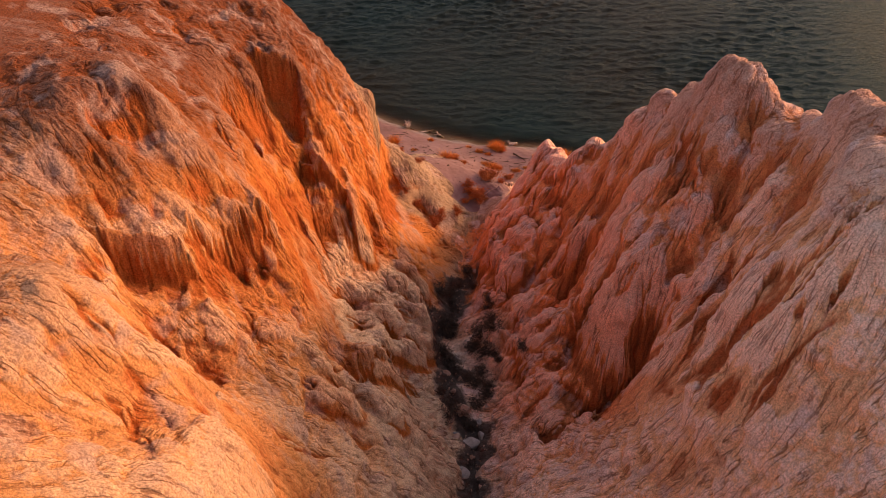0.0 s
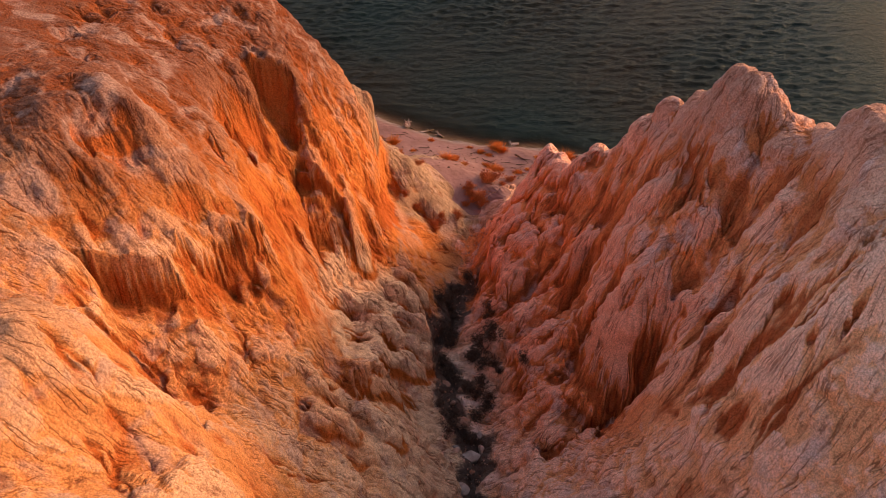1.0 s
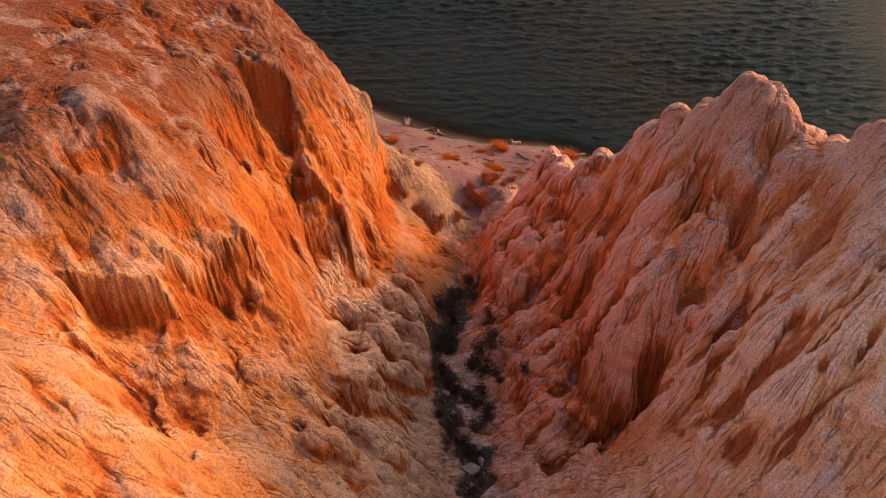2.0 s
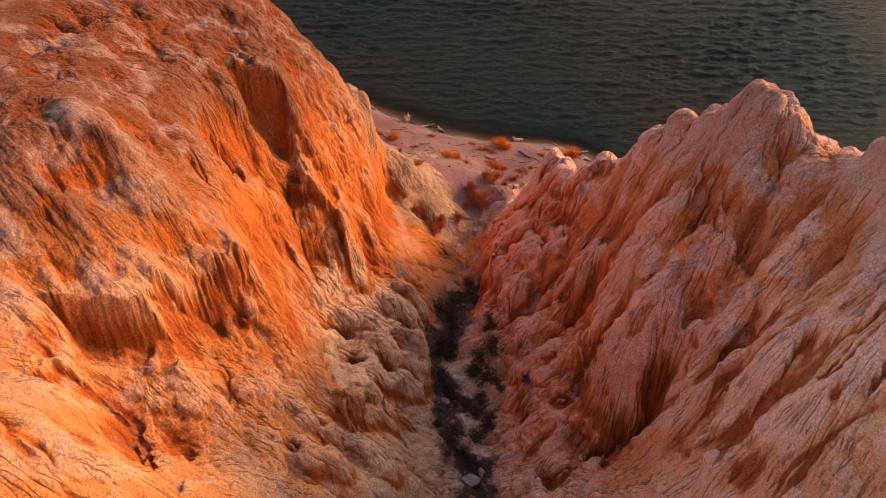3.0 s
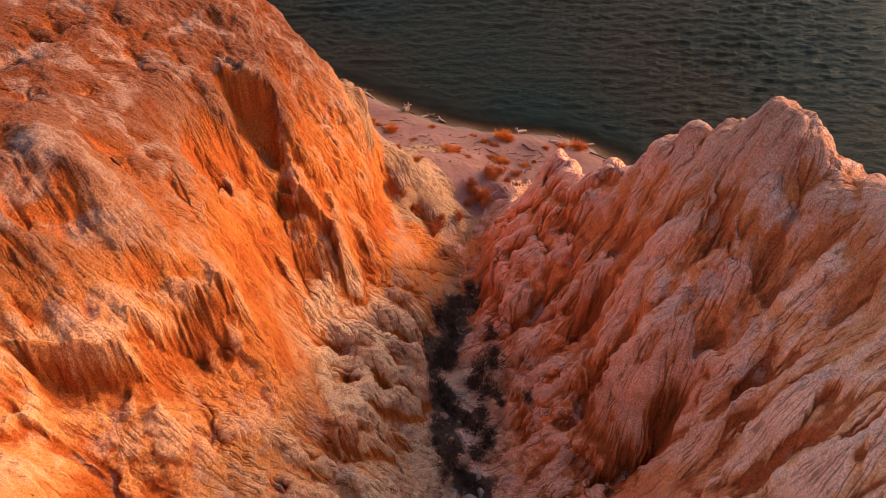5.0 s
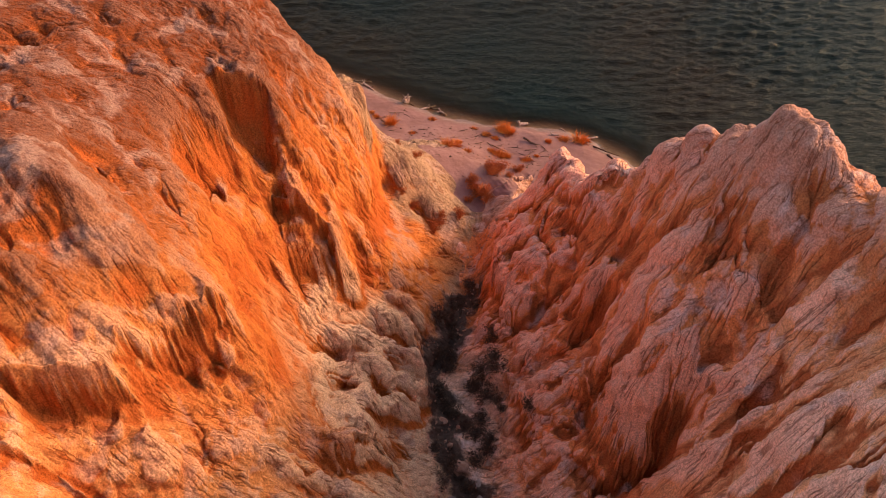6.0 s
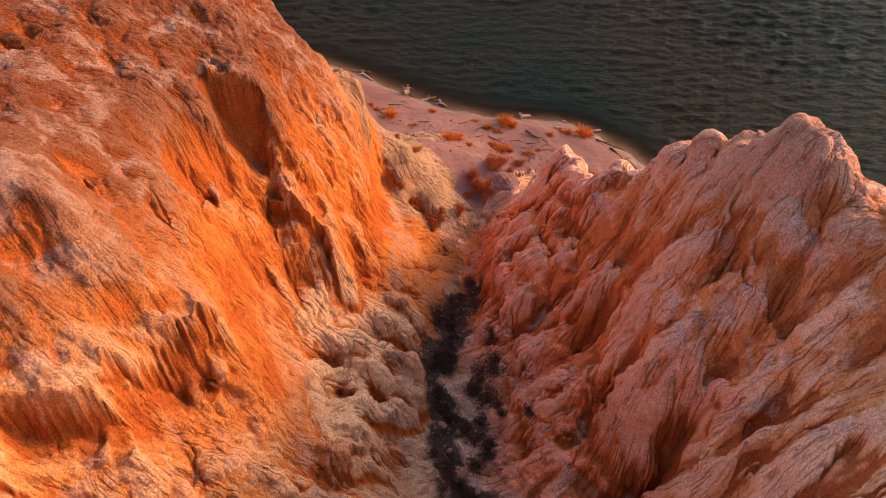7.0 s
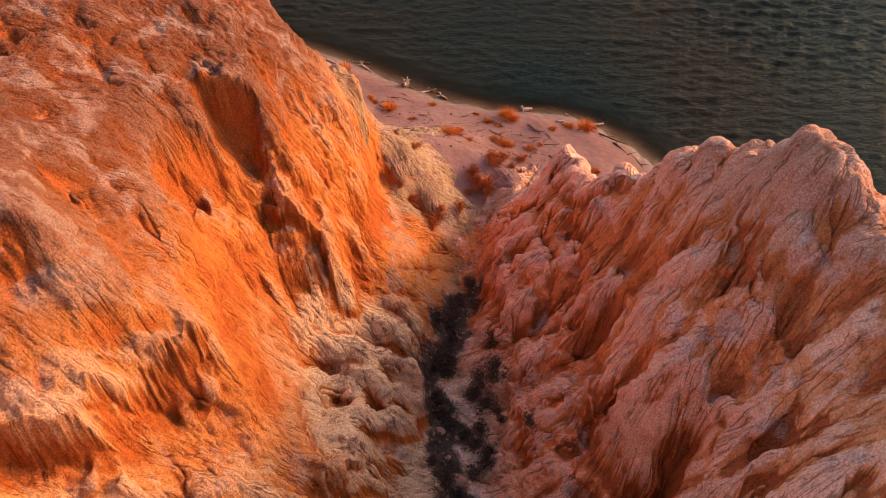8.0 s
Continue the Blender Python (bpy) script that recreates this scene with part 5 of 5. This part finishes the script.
def blade(bm, root, way, length, width, droop, steps=3):
    """One curved, tapering blade."""
    way = Vector(way).normalized()
    side = way.cross(Vector((RNG.uniform(-1, 1), RNG.uniform(-1, 1), 0.2))).normalized()
    last, at = None, Vector(root)
    for k in range(steps + 1):
        w = width * (1 - k / steps) ** 0.8
        pair = [bm.verts.new(at + side * w), bm.verts.new(at - side * w)] if k < steps else [bm.verts.new(at)]
        if last:
            bm.faces.new((last[0], last[1], pair[1], pair[0]) if len(pair) == 2 else (last[0], last[1], pair[0]))
        last = pair
        at = at + way * length / steps
        way = (way + Vector((0, 0, -droop / steps))).normalized()


def tube(bm, points, radii, sides=7):
    """A round bar through points, uneven as wood is."""
    rings = []
    for i, (at, r) in enumerate(zip(points, radii)):
        a = Vector(points[max(0, i - 1)])
        b = Vector(points[min(len(points) - 1, i + 1)])
        q = (b - a).to_track_quat("Z", "Y")
        rings.append([bm.verts.new(Vector(at) + q @ Vector((math.cos(t) * r * RNG.uniform(0.82, 1.15), math.sin(t) * r * RNG.uniform(0.82, 1.15), 0)))
                      for t in (2 * math.pi * k / sides for k in range(sides))])
    for a, b in zip(rings, rings[1:]):
        for k in range(sides):
            bm.faces.new((a[k], a[(k + 1) % sides], b[(k + 1) % sides], b[k])).smooth = True
    bm.faces.new(rings[0][::-1])
    bm.faces.new(rings[-1])


def bent(start, way, length, bends, wander):
    points, at, way = [Vector(start)], Vector(start), Vector(way).normalized()
    for _ in range(bends):
        way = (way + Vector((RNG.uniform(-1, 1), RNG.uniform(-1, 1), RNG.uniform(-0.6, 0.6))) * wander).normalized()
        at = at + way * length / bends
        points.append(at.copy())
    return points


def grass_tuft(tall, wide, count):
    tuft = tagged(new("grass_tuft"), "clump of dry rust-orange beach grass on the sand", "grass", "beach grass")
    bm = bmesh.new()
    for _ in range(count):
        a, r = RNG.uniform(0, 6.28), RNG.uniform(0, 1) ** 0.7
        root = (math.cos(a) * r * wide * 0.35, math.sin(a) * r * wide * 0.35, -0.03)
        lean = RNG.uniform(0.1, 0.9) * (0.4 + r)
        blade(bm, root, (math.cos(a) * lean, math.sin(a) * lean, 1), tall * RNG.uniform(0.5, 1.1), 0.022, RNG.uniform(0.2, 1.2))
    part("grass_blade_clump", bm, GRASS, tuft)
    bm = bmesh.new()
    for _ in range(count // 3):
        a = RNG.uniform(0, 6.28)
        root = (math.cos(a) * wide * 0.3 * RNG.random(), math.sin(a) * wide * 0.3 * RNG.random(), 0.0)
        blade(bm, root, (math.cos(a), math.sin(a), RNG.uniform(0.1, 0.5)), wide * RNG.uniform(0.4, 0.9), 0.03, 0.9)
    part("dead_leaf_skirt", bm, RUSTY, tuft, "darker dead leaves round the base")
    return tuft


def shrub(wide, tall, leaves, leaf, material, label):
    bush = tagged(new("shrub"), label, "shrub", "low shrubs")
    stems, crown = bmesh.new(), bmesh.new()
    for _ in range(9):
        a, lean = RNG.uniform(0, 6.28), RNG.uniform(0.3, 1.3)
        way = bent((0, 0, -0.05), (math.cos(a) * lean, math.sin(a) * lean, 1), tall * RNG.uniform(0.8, 1.3), 5, 0.35)
        tube(stems, way, [0.028 - 0.004 * k for k in range(len(way))], 5)
        for at in way[2:]:
            for _ in range(leaves // 27):
                c = at + Vector((RNG.gauss(0, wide * 0.12), RNG.gauss(0, wide * 0.12), RNG.gauss(0, tall * 0.12)))
                c.z = max(c.z, 0.02)
                blade(crown, c, (RNG.uniform(-1, 1), RNG.uniform(-1, 1), RNG.uniform(-0.2, 1)), leaf * RNG.uniform(0.7, 1.7), leaf * 0.2, 0.4, 2)
    part("branchwork", stems, BARK, bush)
    part("foliage", crown, material, bush)
    return bush


def driftwood(length, thick, roots, label):
    """A washed-up trunk with a splayed root plate and the stub of a limb."""
    log = tagged(new("driftwood_log"), label, "driftwood", "driftwood on the shore")
    bm = bmesh.new()
    way = bent((-length / 2, 0, thick * 0.8), (1, 0, 0), length, 6, 0.09)
    tube(bm, way, [thick * (1.0 - 0.09 * k) for k in range(len(way))], 9)
    part("trunk", bm, WOOD, log)
    for _ in range(roots):
        bm = bmesh.new()
        a = RNG.uniform(-0.4, 3.5)
        r = bent((-length / 2, 0, thick), (-0.5, math.cos(a), abs(math.sin(a)) * 0.8), min(0.6, thick * RNG.uniform(2.4, 4.2)), 4, 0.35)
        tube(bm, r, [thick * (0.42 - 0.09 * k) for k in range(len(r))], 5)
        part("root", bm, WOOD, log)
    for k in range(2):
        bm = bmesh.new()
        r = bent(way[3 + k], (0.5, RNG.choice((-1, 1)), 0.5), length * RNG.uniform(0.18, 0.32), 4, 0.3)
        tube(bm, r, [thick * (0.4 - 0.07 * i) for i in range(len(r))], 5)
        part("limb", bm, BARK, log)
    return log


def stick(length, thick):
    bm = bmesh.new()
    way = bent((-length / 2, 0, thick), (1, 0, 0), length, 6, 0.28)
    way = [Vector((v.x, v.y, thick + abs(v.z - thick) * 0.3)) for v in way]
    tube(bm, way, [thick * (1 - 0.1 * k) for k in range(len(way))], 5)
    for k in (2, 4):
        s = bent(way[k], (0.6, RNG.choice((-1, 1)), 0.1), length * 0.3, 3, 0.3)
        tube(bm, s, [thick * 0.6, thick * 0.5, thick * 0.35, thick * 0.2], 4)
    return tagged(part("branch", bm, BARK), "thin dark branch washed up on the sand", "branch", "washed-up branches")


def boulder(sx, sy, sz, seed, material, label):
    """A cracked block: a lump cut by flat breaks and roughened."""
    rng = random.Random(seed)
    bm = bmesh.new()
    bmesh.ops.create_icosphere(bm, subdivisions=4, radius=1)
    cuts = [(Vector((rng.gauss(0, 1), rng.gauss(0, 1), rng.gauss(0, 1))).normalized(), rng.uniform(0.55, 0.85)) for _ in range(11)]
    for v in bm.verts:
        for n, d in cuts:
            over = v.co.dot(n) - d
            if over > 0:
                v.co -= n * over * 0.93
        v.co += v.co.normalized() * 0.05 * noise.noise(v.co * 3 + Vector((seed, 0, 0))) + v.co.normalized() * 0.02 * noise.noise(v.co * 9)
        v.co = Vector((v.co.x * sx, v.co.y * sy, v.co.z * sz))
    for f in bm.faces:
        f.smooth = True
    ob = part("boulder", bm, material)
    return tagged(ob, label, "rock", "loose rocks in the gully")


def stand(ob, x, y, turn=0.0, size=1.0, sink=0.0, tilt=(0.0, 0.0)):
    """Sets a thing on the finished ground."""
    ob.matrix_basis = pose(x, y, ground_at(x, y) - sink, tilt[0], tilt[1], turn) @ Matrix.Diagonal((size, size, size, 1))
    return ob


def stand_copy(ob, x, y, turn=0.0, size=1.0, sink=0.0):
    return copy_thing(ob, pose(x, y, ground_at(x, y) - sink, 0, 0, turn) @ Matrix.Diagonal((size / ob.scale[0], size / ob.scale[1], size / ob.scale[2], 1)))


# beach grass
TUFT_SPOTS = ((-10.5, 97.5, 1.25), (-9.5, 96.2, 0.80), (-5.6, 91.3, 1.30), (-3.3, 89.6, 0.70), (-1.4, 92.8, 0.75), (0.2, 85.9, 1.15), (1.3, 87.4, 0.80), (2.1, 85.5, 0.80), (4.1, 89.9, 0.90), (5.8, 91.0, 1.35), (6.6, 90.8, 0.80), (4.5, 86.8, 0.90), (6.0, 86.3, 1.00), (8.0, 85.7, 0.95), (10.3, 89.0, 0.70), (11.9, 89.6, 1.05), (13.6, 89.8, 1.50), (14.3, 90.2, 0.80), (13.9, 82.8, 0.90), (-7.2, 92.3, 0.80), (-7.6, 93.0, 0.60), (2.9, 91.3, 0.60), (9.0, 86.5, 0.50), (5.0, 89.3, 0.70))
tufts = [stand(grass_tuft(1.25, 1.3, 240), 6.3, 90.6), stand(grass_tuft(0.75, 1.3, 300), 0.8, 86.5), stand(grass_tuft(0.5, 1.6, 300), 5.2, 86.2)]
for k, (x, y, s) in enumerate(TUFT_SPOTS):
    stand_copy(tufts[0 if s >= 1.15 else 1 + k % 2], x, y, 47 * k, 0.72 * s)

# shrubs on the beach and on the fan, and darker ones in the gully
BUSH_SPOTS = ((4.8, 82.8, 1.20), (4.2, 83.2, 0.90), (3.4, 80.1, 1.20), (2.8, 80.5, 0.80), (3.9, 79.5, 0.90), (-4.3, 81.9, 0.60), (-2.5, 80.9, 0.60), (6.1, 82.3, 0.70), (7.1, 83.8, 0.70), (2.3, 79.1, 0.80), (1.4, 76.8, 0.70), (-0.2, 76.2, 0.80), (-0.7, 74.9, 0.90), (-3.8, 77.4, 0.80), (-2.7, 76.8, 0.70), (-1.9, 76.4, 0.60), (-0.9, 74.4, 0.60))
rust = [stand(shrub(1.7, 0.9, 560, 0.17, RUSTY, "low rusty-red shrub with dry leaves on sand"), 4.6, 82.4), stand(shrub(1.3, 0.6, 400, 0.15, RUSTY, "low rusty-red shrub with dry leaves on sand"), 2.6, 81.2)]
for k, (x, y, s) in enumerate(BUSH_SPOTS):
    stand_copy(rust[k % 2], x, y, 61 * k, s)
dark = [stand(shrub(1.7, 0.9, 520, 0.15, DUSKY, "dark leafless shrub on the gully floor"), 4.1, 61.2), stand(shrub(1.3, 0.7, 380, 0.13, DUSKY, "dark leafless shrub on the gully floor"), 2.7, 57.0)]
DARK_SPOTS = ((2.3, 69.8, 0.8), (1.6, 67.8, 1.1), (0.9, 66.4, 1.3), (0.7, 64.7, 0.9), (-0.1, 64.5, 1.2), (0.8, 63.1, 0.8), (0.5, 61.4, 1.1), (0.9, 60.1, 1.3), (-0.1, 57.6, 0.9), (0.5, 56.2, 1.2), (1.2, 55.2, 0.8), (1.9, 54.0, 1.1), (2.7, 53.2, 1.3), (-0.2, 50.9, 0.9), (0.6, 49.9, 1.2), (1.8, 49.9, 0.8), (2.7, 50.9, 1.1), (3.5, 51.8, 1.3), (0.3, 48.3, 0.9), (1.9, 48.5, 1.2), (3.8, 60.9, 0.8), (4.3, 58.9, 1.1), (4.1, 57.8, 1.3), (4.3, 55.3, 0.9), (3.6, 56.2, 1.2), (4.5, 54.3, 0.8), (3.1, 58.4, 1.1), (2.7, 57.4, 1.3), (3.1, 54.4, 0.9), (3.9, 52.6, 1.2), (2.8, 66.8, 0.8), (6.1, 52.0, 1.1))
for k, (x, y, s) in enumerate(DARK_SPOTS):
    stand_copy(dark[k % 2], x, y, 53 * k, s)

# driftwood along the water's edge
LOGS = "grey-brown driftwood trunk with splayed roots at the water's edge"
LOG_SPOTS = ((-11.9, 98.9, -25, 1.4, 0.2, 5), (-9.0, 99.7, 4, 1.8, 0.17, 5), (-8.3, 98.5, -40, 1.6, 0.17, 5), (-11.4, 98.3, 30, 1.2, 0.15, 4), (-1.9, 95.2, 12, 1.8, 0.17, 5), (-1.1, 95.4, -10, 1.2, 0.14, 4), (-0.3, 94.5, -35, 0.8, 0.2, 4), (8.1, 92.8, 15, 0.9, 0.26, 6), (12.3, 91.8, -38, 1.1, 0.1, 2), (11.2, 90.4, 5, 0.7, 0.17, 2), (14.8, 90.8, 12, 1.5, 0.19, 6))
for x, y, turn, length, thick, roots in LOG_SPOTS:
    stand(driftwood(length, thick, roots, LOGS), x, y, turn, 1.0, 0.05)
STUMP = stand(driftwood(0.6, 0.34, 12, "upturned driftwood stump with spread roots on sand"), -4.2, 96.0, 120, 1.1, -0.1, (0, 40))

# thin branches strewn on the sand
sticks = [stand(stick(1.6, 0.05), 0.0, 84.9, 30), stand(stick(1.0, 0.035), -0.8, 85.6, 80), stand(stick(2.2, 0.06), 8.8, 88.8, -30)]
BRANCH_SPOTS = ((5.2, 87.4, -45, 1.5), (4.7, 88.0, -40, 1.1), (8.6, 89.1, -35, 1.5), (9.0, 88.4, -20, 0.9), (6.9, 88.1, 15, 1.2), (6.5, 91.0, 40, 1.3), (-5.1, 93.2, -10, 1.4), (-4.5, 94.2, 10, 1.0), (-3.9, 93.2, -20, 0.9), (-6.8, 92.0, -5, 1.3), (-6.1, 91.7, -20, 1.0), (-2.6, 89.5, -40, 1.2), (-2.1, 90.3, -10, 1.1), (-1.0, 89.6, -10, 1.0), (-0.4, 89.3, -15, 0.9), (1.8, 90.5, 5, 1.0))
BRANCH_SPOTS += ((-1.1, 87.5, 80, 1.0), (-0.7, 86.0, -50, 1.1), (3.2, 89.4, 20, 1.1), (5.0, 89.8, -10, 1.5), (9.3, 87.1, 60, 1.1), (9.8, 87.7, -70, 1.0), (8.6, 85.9, -60, 1.2), (8.1, 84.3, -70, 0.9), (12.9, 89.1, 60, 1.0), (14.4, 89.6, -30, 1.0), (-3.2, 95.5, -35, 1.4), (16.0, 88.2, -42, 2.6), (17.3, 86.9, -42, 2.6), (18.5, 85.7, -42, 2.4), (-5.4, 89.8, 0, 0.9), (2.7, 87.3, -30, 0.9))
for k, (x, y, turn, length) in enumerate(BRANCH_SPOTS):
    stand_copy(sticks[k % 3], x, y, turn, length / (1.6, 1.0, 2.2)[k % 3] * 1.15)
strewn = random.Random(4)
for k in range(50):
    x = strewn.uniform(-6, 11)
    y = 93.0 - 0.35 * (x + 4) - abs(strewn.gauss(0, 3.5)) - 1.0
    if ground_at(x, y) < 4.0:
        stand_copy(sticks[k % 3], x, y, strewn.choice((-25, -10, 5, 20, 60)) + strewn.uniform(-20, 20), strewn.uniform(0.4, 0.9))

# fallen rocks
stand(boulder(1.25, 0.75, 0.62, 3, STONE, "large tilted grey sandstone slab jammed in the gully"), 2.2, 46.9, 35, 1.0, -0.1, (22, 18))
for k, (x, y, a, b, c) in enumerate(((1.1, 47.5, 0.4, 0.3, 0.3), (0.9, 46.8, 0.5, 0.35, 0.28), (1.4, 46.0, 0.32, 0.3, 0.22), (3.1, 47.6, 0.55, 0.4, 0.35), (1.6, 50.2, 0.9, 0.8, 0.75), (0.4, 48.6, 0.6, 0.5, 0.45), (2.9, 49.0, 0.4, 0.35, 0.3),
                                     (3.6, 50.6, 0.35, 0.3, 0.3), (0.2, 54.2, 0.5, 0.4, 0.35), (1.2, 42.9, 0.8, 0.6, 0.5), (2.8, 43.5, 0.6, 0.5, 0.5), (4.3, 52.5, 0.4, 0.3, 0.25))):
    stand(boulder(a, b, c, 20 + k, RED_STONE if k % 3 else STONE, "fallen sandstone block on the gully floor"), x, y, 40 * k, 1.0, 0.1)


def scattered(name, count, spots, size, material, label):
    """Uncounted small stones as one mesh."""
    rng = random.Random(count)
    bm = bmesh.new()
    for _ in range(count):
        x, y = spots(rng)
        s = size * rng.uniform(0.4, 1.3) * (2.0 if rng.random() < 0.06 else 1.0)
        m = pose(x, y, ground_at(x, y) + 0.1 * s, rng.uniform(0, 360), rng.uniform(0, 360), rng.uniform(0, 360)) @ Matrix.Diagonal((s, s * rng.uniform(0.6, 1), s * rng.uniform(0.4, 0.8), 1))
        made = bmesh.ops.create_icosphere(bm, subdivisions=1, radius=1, matrix=m)
        for v in made["verts"]:
            v.co += Vector((rng.uniform(-1, 1), rng.uniform(-1, 1), rng.uniform(-1, 1))) * s * 0.18
    tagged(part(name, bm, material), label, "stones", kind="stuff")


def along_creek(rng):
    y = rng.uniform(42, 76)
    return np.interp(y, CREEK_NODES[:, 1], CREEK_NODES[:, 0]) + rng.gauss(0, 0.9), y


def on_beach(rng):
    x = rng.uniform(-5, 12)
    return x, 93 - 0.4 * x - rng.uniform(1, 12)


scattered("gully_stones", 420, along_creek, 0.10, RED_STONE, "small fallen stones on the gully floor")
scattered("beach_litter", 300, on_beach, 0.07, BARK, "dark bark and pebble litter on the sand")
